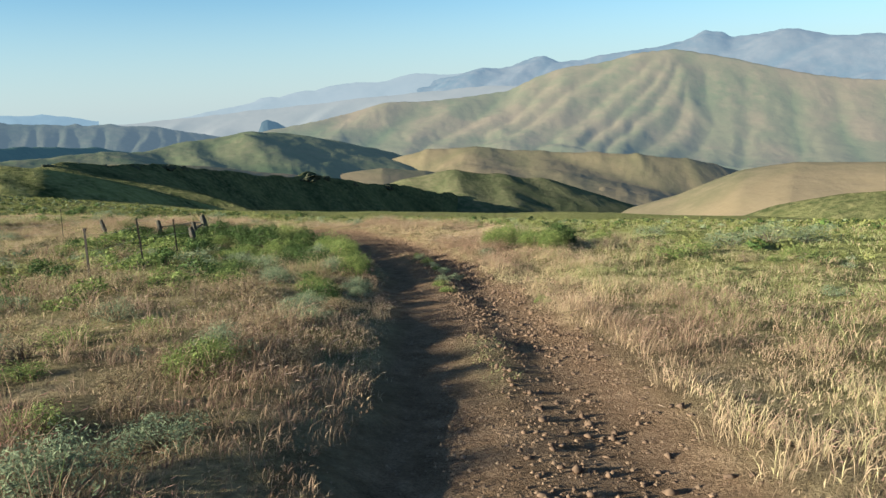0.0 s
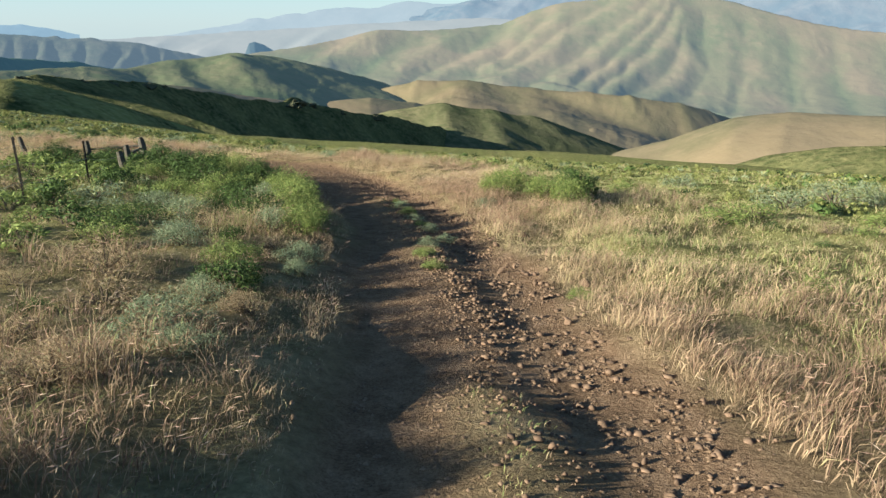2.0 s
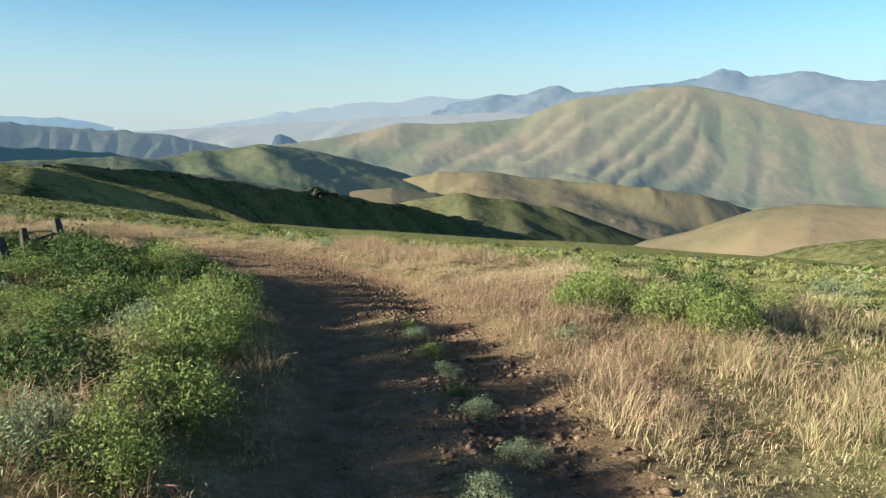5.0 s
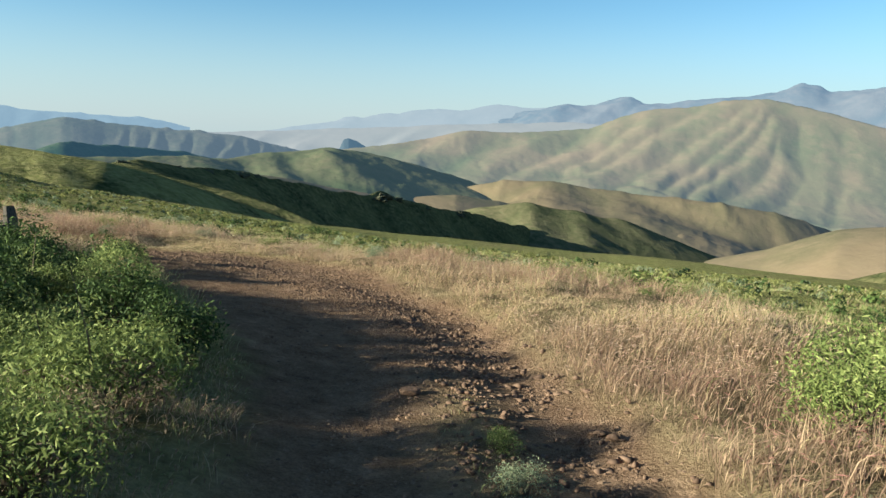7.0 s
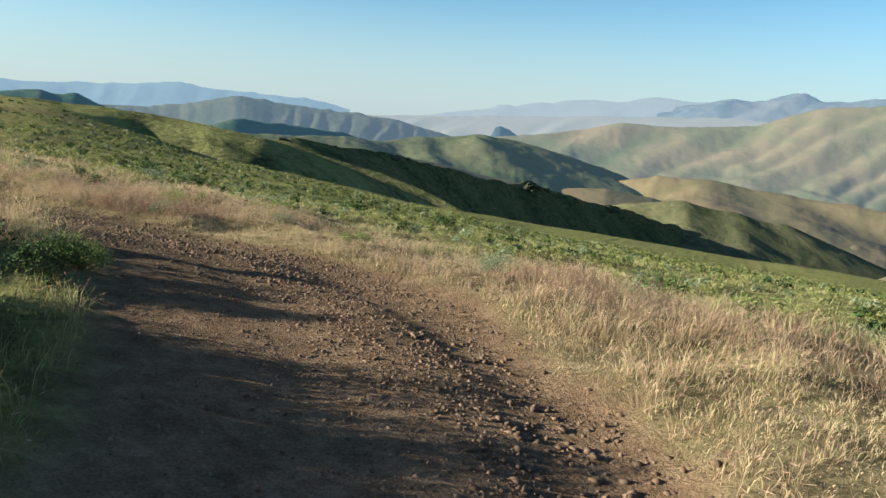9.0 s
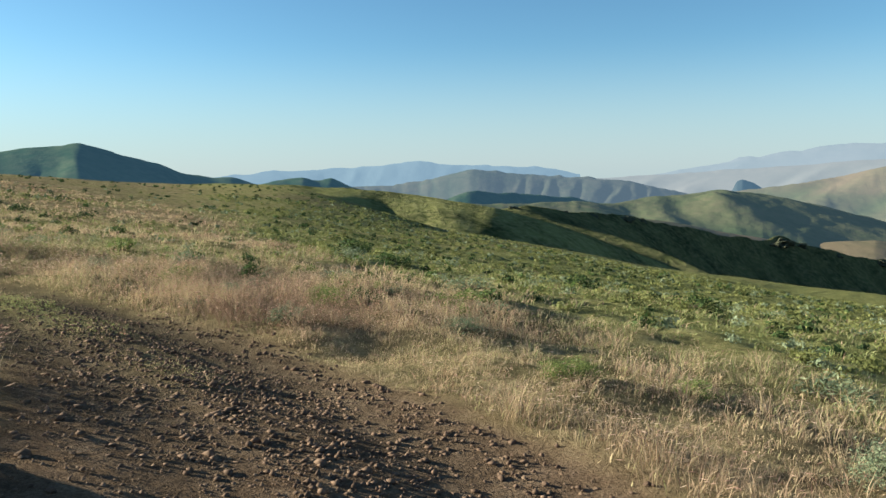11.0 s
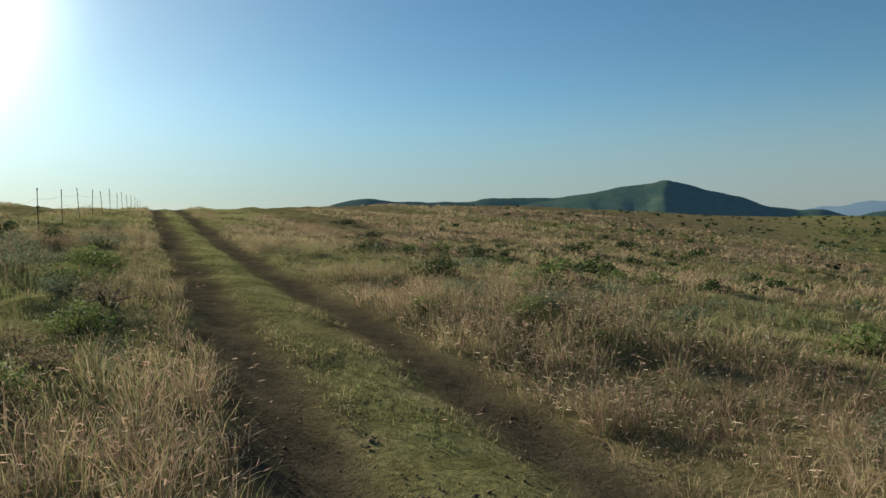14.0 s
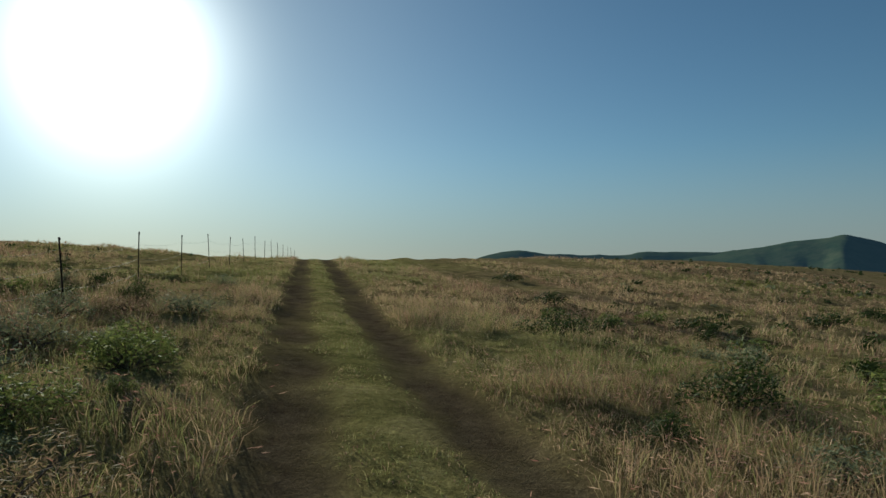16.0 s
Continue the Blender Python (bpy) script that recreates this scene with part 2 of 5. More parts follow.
def mat_ground():
    m, t, b = material("hillside_ground")
    big = noise_tex(t, 0.12)
    mid = noise_tex(t, 1.1, 6)
    fine = noise_tex(t, 14, 5, 0.7)
    straw = ramp(t, mid.outputs[0], [(0.3, (0.10, 0.073, 0.044)), (0.55, (0.235, 0.17, 0.10)), (0.75, (0.35, 0.25, 0.155))]).outputs[0]
    green = ramp(t, mid.outputs[0], [(0.3, (0.10, 0.098, 0.034)), (0.55, (0.24, 0.222, 0.082)), (0.75, (0.35, 0.31, 0.135))]).outputs[0]
    cover = mix(t, attr(t, "green"), straw, green)
    cover = mix(t, 0.55, cover, mix(t, 1.0, cover, ramp(t, fine.outputs[0], [(0.3, (0.22, 0.21, 0.2)), (0.7, (1.5, 1.5, 1.45))]).outputs[0], "MULTIPLY"))
    dirt = ramp(t, noise_tex(t, 3.2, 7, 0.7).outputs[0], [(0.25, (0.10, 0.062, 0.04)), (0.5, (0.215, 0.135, 0.085)), (0.75, (0.33, 0.215, 0.14))]).outputs[0]
    speck = ramp(t, noise_tex(t, 42, 3, 0.8).outputs[0], [(0.35, (0.45, 0.42, 0.4)), (0.6, (1.15, 1.12, 1.1))]).outputs[0]
    dirt = mix(t, 0.7, dirt, mix(t, 1.0, dirt, speck, "MULTIPLY"))
    # shade of the backlit ruts painted in, along with the darker soil
    dark = mix(t, attr(t, "rut_shade_soil"), dirt, mix(t, 1.0, dirt, (0.42, 0.52, 0.56), "MULTIPLY"))
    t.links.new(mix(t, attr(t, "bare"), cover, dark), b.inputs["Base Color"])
    b.inputs["Roughness"].default_value = 0.95
    b.inputs["Specular IOR Level"].default_value = 0.0
    clod = noise_tex(t, 38, 4, 0.75)
    both = t.nodes.new("ShaderNodeMath")
    both.operation = "MULTIPLY_ADD"
    t.links.new(clod.outputs[0], both.inputs[0])
    both.inputs[1].default_value = 0.45
    t.links.new(fine.outputs[0], both.inputs[2])
    bump(t, b, both.outputs[0], 0.85, 0.07)
    return m


HAZE_GLOW = 0.69          # strength of the haze painted into the further hills as emission


def mat_hill(name, low, high, dry, scale, glow=0.0, glow_col=(0.5, 0.6, 0.75), relief=8.0):
    """Dry grass and green scrub on a hillside; glow paints haze onto the further hills, most on the far backdrop
    ranges, as emission.
    """
    m, t, b = material(name)
    n1 = noise_tex(t, scale, 5, 0.55)
    n2 = noise_tex(t, scale * 9, 5, 0.65)
    low, high, dry = ([0.88 * q for q in c] for c in (low, high, dry))
    col = mix(t, ramp(t, n1.outputs[0], [(0.36, (0, 0, 0)), (0.58, (1, 1, 1))]).outputs[0], low, high)
    col = mix(t, ramp(t, n2.outputs[0], [(0.40, (0, 0, 0)), (0.72, (0.7, 0.7, 0.7))]).outputs[0], col, dry)
    # green draws: damp gullies are greener than the spurs
    col = mix(t, attr(t, "draw"), col, low)
    t.links.new(col, b.inputs["Base Color"])
    b.inputs["Roughness"].default_value = 1.0
    b.inputs["Specular IOR Level"].default_value = 0.0
    bump(t, b, n2.outputs[0], 0.35, relief)
    # haze imitated by making the hill surface itself glow
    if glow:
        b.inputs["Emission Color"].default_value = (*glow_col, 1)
        b.inputs["Emission Strength"].default_value = glow * HAZE_GLOW
    return m


def mat_plant(name, stops, through=0.3, attr_name="tone"):
    m, t, b = material(name)
    col = ramp(t, attr(t, attr_name), stops).outputs[0]
    t.links.new(col, b.inputs["Base Color"])
    b.inputs["Roughness"].default_value = 0.75
    b.inputs["Specular IOR Level"].default_value = 0.12
    tr = t.nodes.new("ShaderNodeBsdfTranslucent")
    t.links.new(col, tr.inputs[0])
    ms = t.nodes.new("ShaderNodeMixShader")
    ms.inputs[0].default_value = through
    t.links.new(b.outputs[0], ms.inputs[1])
    t.links.new(tr.outputs[0], ms.inputs[2])
    t.links.new(ms.outputs[0], t.nodes["Material Output"].inputs[0])
    return m


def mat_simple(name, dark, light, scale, rough=0.8, metal=0.0, bump_d=0.004, stretch=None):
    m, t, b = material(name)
    n = noise_tex(t, scale, 6, 0.65)
    if stretch:
        mp = t.nodes.new("ShaderNodeMapping")
        mp.inputs["Scale"].default_value = stretch
        src = n.inputs["Vector"].links[0].from_socket
        t.links.new(src, mp.inputs[0])
        t.links.new(mp.outputs[0], n.inputs["Vector"])
    t.links.new(ramp(t, n.outputs[0], [(0.3, dark), (0.7, light)]).outputs[0], b.inputs["Base Color"])
    b.inputs["Roughness"].default_value, b.inputs["Metallic"].default_value, b.inputs["Specular IOR Level"].default_value = rough, metal, 0.08
    bump(t, b, n.outputs[0], 0.6, bump_d)
    return m


M_GROUND = mat_ground()
M_GRASS = mat_plant("dry_grass", [(0.0, (0.17, 0.104, 0.072)), (0.25, (0.36, 0.242, 0.155)), (0.45, (0.47, 0.34, 0.21)), (0.6, (0.40, 0.335, 0.165)),
                                  (0.75, (0.255, 0.25, 0.098)), (1.0, (0.155, 0.178, 0.062))], 0.36)
M_SEED = mat_plant("seed_heads", [(0.0, (0.36, 0.17, 0.14)), (0.5, (0.53, 0.335, 0.25)), (1.0, (0.64, 0.48, 0.36))], 0.5)
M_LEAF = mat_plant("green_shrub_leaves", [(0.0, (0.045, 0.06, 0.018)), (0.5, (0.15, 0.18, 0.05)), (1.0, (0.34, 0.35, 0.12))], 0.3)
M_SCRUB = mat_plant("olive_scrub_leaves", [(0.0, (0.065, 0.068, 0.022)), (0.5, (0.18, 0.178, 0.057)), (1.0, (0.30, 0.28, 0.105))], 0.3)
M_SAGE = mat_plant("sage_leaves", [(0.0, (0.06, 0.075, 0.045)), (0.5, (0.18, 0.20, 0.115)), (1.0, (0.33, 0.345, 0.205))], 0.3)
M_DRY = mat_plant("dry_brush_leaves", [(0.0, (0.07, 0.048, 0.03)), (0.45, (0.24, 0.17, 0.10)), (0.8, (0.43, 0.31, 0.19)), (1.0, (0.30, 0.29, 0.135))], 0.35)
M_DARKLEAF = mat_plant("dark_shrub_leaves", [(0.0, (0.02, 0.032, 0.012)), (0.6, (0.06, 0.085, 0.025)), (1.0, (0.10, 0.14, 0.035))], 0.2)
M_TWIG = mat_simple("twig_bark", (0.06, 0.045, 0.03), (0.16, 0.12, 0.085), 30)
M_WOOD = mat_simple("weathered_post_wood", (0.03, 0.025, 0.02), (0.115, 0.095, 0.075), 9, 0.85, 0, 0.01, (6, 6, 0.6))
M_STEEL = mat_simple("rusty_steel_post", (0.02, 0.016, 0.014), (0.065, 0.052, 0.044), 25, 0.9, 0.0)
M_WIRE = mat_simple("fence_wire", (0.16, 0.15, 0.14), (0.30, 0.28, 0.26), 40, 0.7, 0.2)
M_STONE = mat_simple("basalt_stone", (0.06, 0.037, 0.026), (0.20, 0.125, 0.084), 9, 0.9, 0, 0.01)

M_CLOD = mat_simple("dry_clod", (0.11, 0.068, 0.045), (0.31, 0.20, 0.13), 20, 0.95, 0, 0.004)


# ---------------------------------------------------------------- mesh helpers
def mesh_from(name, verts, tris, attrs=(), smooth_faces=False):
    verts, tris = np.asarray(verts, np.float32), np.asarray(tris, np.int32)
    k = tris.shape[1]
    me = bpy.data.meshes.new(name)
    me.vertices.add(len(verts))
    me.vertices.foreach_set("co", verts.ravel())
    me.loops.add(tris.size)
    me.loops.foreach_set("vertex_index", tris.ravel())
    me.polygons.add(len(tris))
    me.polygons.foreach_set("loop_start", np.arange(0, tris.size, k, dtype=np.int32))
    for nm, val in attrs:
        me.attributes.new(nm, "FLOAT", "POINT").data.foreach_set("value", np.asarray(val, np.float32).ravel())
    me.update(calc_edges=True)
    me.validate()
    if smooth_faces:
        me.polygons.foreach_set("use_smooth", np.ones(len(tris), bool))
    return me


def part(name, bm, mat, parent, label=""):
    me = bpy.data.meshes.new(name)
    bm.to_mesh(me)
    bm.free()
    me.materials.append(mat)
    ob = new(name, me)
    ob.parent = parent
    return tagged(ob, label)


def mesh_part(name, me, mat, parent, label=""):
    if not me.materials:
        me.materials.append(mat)
    ob = new(name, me)
    ob.parent = parent
    return tagged(ob, label)


def grid_faces(nu, nv):
    i = np.arange(nu - 1)[:, None] * nv + np.arange(nv - 1)[None, :]
    return np.stack([i, i + nv, i + nv + 1, i + 1], -1).reshape(-1, 4)


# ---------------------------------------------------------------- the ground, one sheet to the horizon
def axis_steps(lo, hi, step, reach, grow):
    core = np.arange(lo, hi + step / 2, step)
    out, d = [0.0], step
    while out[-1] < reach:
        d *= grow
        out.append(out[-1] + d)
    out = np.array(out[1:])
    return np.concatenate([(lo - out)[::-1], core, core[-1] + out])


gx, gy = axis_steps(-46, 12, 0.31, 4700, 1.065), axis_steps(-3, 48, 0.31, 4700, 1.065)
GX, GY = np.meshgrid(gx, gy, indexing="ij")
GZ = ground_z(GX, GY)
_, _, g_bare, g_rut, g_dirt = road_masks(GX.ravel(), GY.ravel())
two_all = smooth(BEND + 1, BEND + 12, road_at(GX.ravel(), GY.ravel())[1])
past_bend = smooth(BEND - 7, BEND + 3, road_at(GX.ravel(), GY.ravel())[1])          # darker soil past the bend
# one mask darkens the ruts for their shade and the soil past the bend
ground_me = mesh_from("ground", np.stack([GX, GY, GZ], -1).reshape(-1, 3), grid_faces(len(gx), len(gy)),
                      [("bare", g_bare), ("rut_shade_soil", np.clip(g_rut * (0.12 * g_dirt + 0.7 * two_all) + 0.6 * g_dirt * past_bend, 0, 1)), ("green", greenness(GX.ravel(), GY.ravel()))], True)
ground_me.materials.append(M_GROUND)
tagged(new("ground", ground_me), "grassy hillside with a stony reddish dirt track across it", "ground", kind="structure")


# ---------------------------------------------------------------- hills
def ridge(name, label, knots, mat, near=(300, 90), far=(300, 90), spur=(60, 0.35), n=(160, 46), rough=0.02, seed=0, skew=0.0, across=False, brow=1.25):
    """A hill along a crest. knots: rows of bearing (degrees left of +y), height angle and distance, as seen from the bend of the track.
    near and far: how wide each side is and how deep it falls, in metres (a knot may name its own near pair and brow); spur: the spacing of its spurs and how much they stand out."""
    knots = np.array([(tuple(q) + near)[:5] + (q[5] if len(q) == 6 else brow,) for q in [tuple(k_) + (() if len(k_) > 3 else near) for k_ in sorted(knots)]], float)
    eye = np.array([-6.0, 20.0, -2.8])
    az = np.linspace(knots[0, 0], knots[-1, 0], n[0])

    def curve(col):
        v = np.interp(az, knots[:, 0], col)
        k = max(1, n[0] // 60)
        ker = np.hanning(2 * k + 3)
        return np.convolve(np.pad(v, k + 1, mode="edge"), ker / ker.sum(), "valid")
    el, dist, n_wide, n_deep, n_brow = (curve(knots[:, q]) for q in (1, 2, 3, 4, 5))
    cx, cy = eye[0] - np.sin(np.radians(az)) * dist, eye[1] + np.cos(np.radians(az)) * dist
    tx, ty = np.gradient(cx), np.gradient(cy)
    ln = np.hypot(tx, ty)
    s = np.concatenate([[0], np.cumsum(np.hypot(np.diff(cx), np.diff(cy)))])
    # the side towards the eye
    nx, ny = -ty / ln, tx / ln
    flip = np.sign((eye[0] - cx) * nx + (eye[1] - cy) * ny)
    nx, ny = nx * flip, ny * flip
    if not across:      # both sides fall straight towards and away from the eye
        nx, ny = np.sin(np.radians(az)), -np.cos(np.radians(az))
    cz = eye[2] + dist * np.tan(np.radians(el))
    crest = rough * dist * 0.08 * fbm(s / (spur[0] * 0.5), s * 0 + seed, 4, seed)
    t = np.concatenate([-np.linspace(1, 0, n[1] // 3, endpoint=False), np.linspace(0, 1, n[1] - n[1] // 3) ** 1.15])
    S, T = np.meshgrid(s, t, indexing="ij")
    wid = np.where(T > 0, n_wide[:, None], far[0])
    dep = np.where(T > 0, n_deep[:, None], far[1])
    A = np.abs(T)
    prof = A ** n_brow[:, None] if brow < 1 else A ** brow * 0.55 + 0.45 * (1 - np.cos(np.pi * np.clip(A, 0, 1))) / 2
    bend = spur[0] * (0.9 * fbm(S / spur[0] / 2.6, A * 0.5 + seed, 2, seed + 3) + 0.22 * fbm(S / spur[0] * 1.5, A * 3 + seed, 2, seed + 4))
    warp = S + skew * A * near[0] + bend
    # rounded spurs with sharp gullies between, each with smaller ones across its flanks
    main = (1 - np.abs(2 * np.mod(warp / spur[0], 1) - 1)) ** 0.9
    side = 1 - np.abs(2 * np.mod((S + (skew * 1.1 - 0.1) * A * near[0] + 1.2 * bend) / spur[0] * 1.6, 1) - 1)
    tall = 0.2 + 1.35 * value_noise(warp / spur[0] * 0.45, A * 2.0 + seed, seed + 6)
    rg = (0.62 * main + 0.16 * side + 0.22 * ridged(warp / spur[0] * 1.3, A * 2.2 + seed * 3.1, 3, seed + 5)) * tall
    amp = spur[1] * dep * np.clip(A * 2.2, 0, 1) * (1 - 0.55 * A)
    Z = cz[:, None] + crest[:, None] * np.exp(-A * 14) - dep * prof + (rg - 0.55) * amp + rough * 0.25 * dep * fbm(S / spur[0] * 3, A * near[0] / spur[0] * 3, 4, seed + 9)
    X = cx[:, None] + nx[:, None] * T * wid
    Y = cy[:, None] + ny[:, None] * T * wid
    draw = 0.85 * np.clip((0.40 - rg) * 3.2, 0, 1) * np.clip(A * 4, 0, 1)
    me = mesh_from(name, np.stack([X, Y, Z], -1).reshape(-1, 3), grid_faces(len(s), len(t)), [("draw", draw.ravel())], True)
    me.materials.append(mat)
    return tagged(new(name, me), label, "hill", kind="structure")


# greens darkened to deepen the shadow on the ridge face
M_H1 = mat_hill("shade_darkened_scrub", (0.04, 0.05, 0.022), (0.115, 0.112, 0.046), (0.25, 0.21, 0.10), 0.03, relief=6)
M_HK = mat_hill("knoll_grass", (0.08, 0.088, 0.042), (0.17, 0.15, 0.08), (0.28, 0.22, 0.13), 0.012, relief=4)
# brighter copy of the scrub, sunlight put into its colour
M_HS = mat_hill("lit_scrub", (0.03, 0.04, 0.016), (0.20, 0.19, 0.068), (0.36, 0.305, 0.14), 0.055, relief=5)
# from here on bluish emission, and bluer tones far off, imitate haze
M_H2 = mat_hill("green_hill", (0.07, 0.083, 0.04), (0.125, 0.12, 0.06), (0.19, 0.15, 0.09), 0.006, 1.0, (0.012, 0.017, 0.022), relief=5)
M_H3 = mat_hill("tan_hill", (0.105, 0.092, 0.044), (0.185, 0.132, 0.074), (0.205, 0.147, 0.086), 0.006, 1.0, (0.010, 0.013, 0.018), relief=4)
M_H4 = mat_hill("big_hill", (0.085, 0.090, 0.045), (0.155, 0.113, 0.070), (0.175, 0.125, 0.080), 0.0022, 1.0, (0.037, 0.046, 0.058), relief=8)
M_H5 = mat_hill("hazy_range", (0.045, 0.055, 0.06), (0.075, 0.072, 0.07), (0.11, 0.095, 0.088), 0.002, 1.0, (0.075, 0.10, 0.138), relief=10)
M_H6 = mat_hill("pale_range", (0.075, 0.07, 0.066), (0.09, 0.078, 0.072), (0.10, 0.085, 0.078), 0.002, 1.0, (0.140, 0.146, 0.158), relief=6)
# dark greens carry these hills' shade as well as their scrub
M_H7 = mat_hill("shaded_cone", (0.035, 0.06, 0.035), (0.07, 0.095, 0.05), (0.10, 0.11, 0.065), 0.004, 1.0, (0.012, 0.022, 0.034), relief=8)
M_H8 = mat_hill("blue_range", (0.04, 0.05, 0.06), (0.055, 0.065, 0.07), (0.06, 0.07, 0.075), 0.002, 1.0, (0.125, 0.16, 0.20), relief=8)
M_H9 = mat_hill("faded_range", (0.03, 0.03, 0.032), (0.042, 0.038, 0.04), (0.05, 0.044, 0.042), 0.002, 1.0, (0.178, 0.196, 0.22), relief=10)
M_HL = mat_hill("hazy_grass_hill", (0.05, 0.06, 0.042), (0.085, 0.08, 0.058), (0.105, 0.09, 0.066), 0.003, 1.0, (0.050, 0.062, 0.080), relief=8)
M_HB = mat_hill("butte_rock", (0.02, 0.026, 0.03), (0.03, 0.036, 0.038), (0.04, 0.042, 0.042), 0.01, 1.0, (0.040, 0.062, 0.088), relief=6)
M_CRAG = mat_simple("dark_basalt_crag", (0.03, 0.03, 0.02), (0.10, 0.095, 0.055), 0.35, 0.95, 0, 0.6)

def spur_hill(name, label, span, reach, spurs, mat, slope=0.3, brow=25.0, n=(260, 130), rough=4.0, seed=0, wander=16.0, lush=0.5):
    """A hill built up from its spurs. spurs: lines of bearing, height angle and distance, as in ridge(); between them the ground falls away to gullies.
    span, reach: the bearings and the distances that it covers; slope: of the flanks; brow: how broadly a spur is rounded, in metres."""
    eye = np.array([-6.0, 20.0, -2.8])
    A, D = np.meshgrid(np.radians(np.linspace(span[0], span[1], n[0])), np.linspace(reach[0], reach[1], n[1]), indexing="ij")
    X, Y = eye[0] - np.sin(A) * D, eye[1] + np.cos(A) * D
    wx = X + wander * fbm(X / 130, Y / 130, 3, seed)
    wy = Y + wander * fbm(X / 130, Y / 130, 3, seed + 31)
    layers = []
    for line in spurs:
        steep = line[0] if isinstance(line[0], (int, float)) else slope
        pts = np.array([q for q in line if not isinstance(q, (int, float))], float)
        az = np.radians(pts[:, 0])
        px, py, pz = eye[0] - np.sin(az) * pts[:, 2], eye[1] + np.cos(az) * pts[:, 2], eye[2] + pts[:, 2] * np.tan(np.radians(pts[:, 1]))
        top = np.full(X.shape, -1e9)
        for i in range(len(pts) - 1):
            ex, ey = px[i + 1] - px[i], py[i + 1] - py[i]
            u = np.clip(((wx - px[i]) * ex + (wy - py[i]) * ey) / (ex * ex + ey * ey), 0, 1)
            gap = np.hypot(wx - px[i] - u * ex, wy - py[i] - u * ey)
            top = np.maximum(top, pz[i] + u * (pz[i + 1] - pz[i]) - steep * (np.sqrt(gap * gap + brow * brow) - brow))
        layers.append(top)
    L = np.sort(np.stack(layers), axis=0)
    high = L[-1]
    k = 5.0
    Z = high + k * np.log(np.exp(np.clip((L - high) / k, -60, 0)).sum(0))
    gully = np.exp(-(high - L[-2]) / 11.0) if len(spurs) > 1 else high * 0
    Z = Z + rough * (ridged(A * reach[0] / 62 + 0.7 * fbm(wx / 150, wy / 150, 2, seed + 3), D / 300, 3, seed + 5) - 0.6) + 0.35 * rough * fbm(wx / 24, wy / 24, 3, seed + 8)
    Z = np.maximum(Z, -330)
    patch = smooth(0.0, 0.45, fbm(X / 260, Y / 260, 3, seed + 12) + 0.25 * fbm(X / 60, Y / 60, 3, seed + 15))
    me = mesh_from(name, np.stack([X, Y, Z], -1).reshape(-1, 3), grid_faces(*n), [("draw", np.clip(0.55 * gully + lush * patch, 0, 1).ravel())], True)
    me.materials.append(mat)
    return tagged(new(name, me), label, "hill", kind="structure")


def fan_hill(name, label, crest, foot, spurs, mat, reach, n=(420, 190), rough=3.0, seed=0):
    """A hill that falls from a crest to a foot, with spurs standing out of its face. crest, foot: rows of bearing, height angle and distance;
    spurs: how far one stands out and how wide it is, in metres, then bearing and distance along it."""
    eye = np.array([-6.0, 20.0, -2.8])
    crest, foot = (np.array(sorted(q), float) for q in (crest, foot))
    deg = np.linspace(crest[0, 0], crest[-1, 0], n[0])

    def line(rows, col):
        v = np.interp(deg, rows[:, 0], col)
        ker = np.hanning(9)
        return np.convolve(np.pad(v, 4, mode="edge"), ker / ker.sum(), "valid")[:, None]
    cd, fd = line(crest, crest[:, 2]), line(foot, foot[:, 2])
    cz, fz = (eye[2] + line(q, q[:, 2] * np.tan(np.radians(q[:, 1]))) for q in (crest, foot))
    A, D = np.meshgrid(np.radians(deg), np.linspace(reach[0], reach[1], n[1]), indexing="ij")
    X, Y = eye[0] - np.sin(A) * D, eye[1] + np.cos(A) * D
    t = (cd - D) / (cd - fd)
    Z = np.where(t < 0, cz + 0.35 * (cd - D), np.where(t > 1, fz - 0.45 * (fd - D), fz + (cz - fz) * np.clip(1 - t, 0, 1) ** 1.7))
    wx = X + 16 * fbm(X / 120, Y / 120, 3, seed)
    wy = Y + 16 * fbm(X / 120, Y / 120, 3, seed + 31)
    proud = np.zeros(X.shape)
    for out, wide, *pts in spurs:
        pts = np.array(pts, float)
        px, py = eye[0] - np.sin(np.radians(pts[:, 0])) * pts[:, 1], eye[1] + np.cos(np.radians(pts[:, 0])) * pts[:, 1]
        gap = np.full(X.shape, 1e9)
        for k in range(len(pts) - 1):
            ex, ey = px[k + 1] - px[k], py[k + 1] - py[k]
            u = np.clip(((wx - px[k]) * ex + (wy - py[k]) * ey) / (ex * ex + ey * ey), 0, 1)
            gap = np.minimum(gap, np.hypot(wx - px[k] - u * ex, wy - py[k] - u * ey))
        proud = np.maximum(proud, out * np.exp(-gap / wide) * (1 + gap / wide))
    inside = smooth(-0.02, 0.16, t) * (1 - 0.4 * smooth(0.8, 1.2, t))
    Z = Z + 0.78 * (proud - 9) * inside
    Z = Z + rough * smooth(0.0, 0.2, t) * (ridged(A * 2000 / 55 + 0.8 * fbm(wx / 150, wy / 150, 2, seed + 3), D / 320, 3, seed + 5) - 0.6) + 1.2 * fbm(wx / 24, wy / 24, 3, seed + 8)
    Z = np.maximum(Z, -330)
    patch = smooth(0.0, 0.4, fbm(X / 230, Y / 230, 3, seed + 12) + 0.3 * fbm(X / 55, Y / 55, 3, seed + 15))
    draw = np.clip(0.75 * (1 - smooth(2, 13, proud)) * inside + 0.5 * patch, 0, 1)
    me = mesh_from(name, np.stack([X, Y, Z], -1).reshape(-1, 3), grid_faces(*n), [("draw", draw.ravel())], True)
    me.materials.append(mat)
    return tagged(new(name, me), label, "hill", kind="structure")


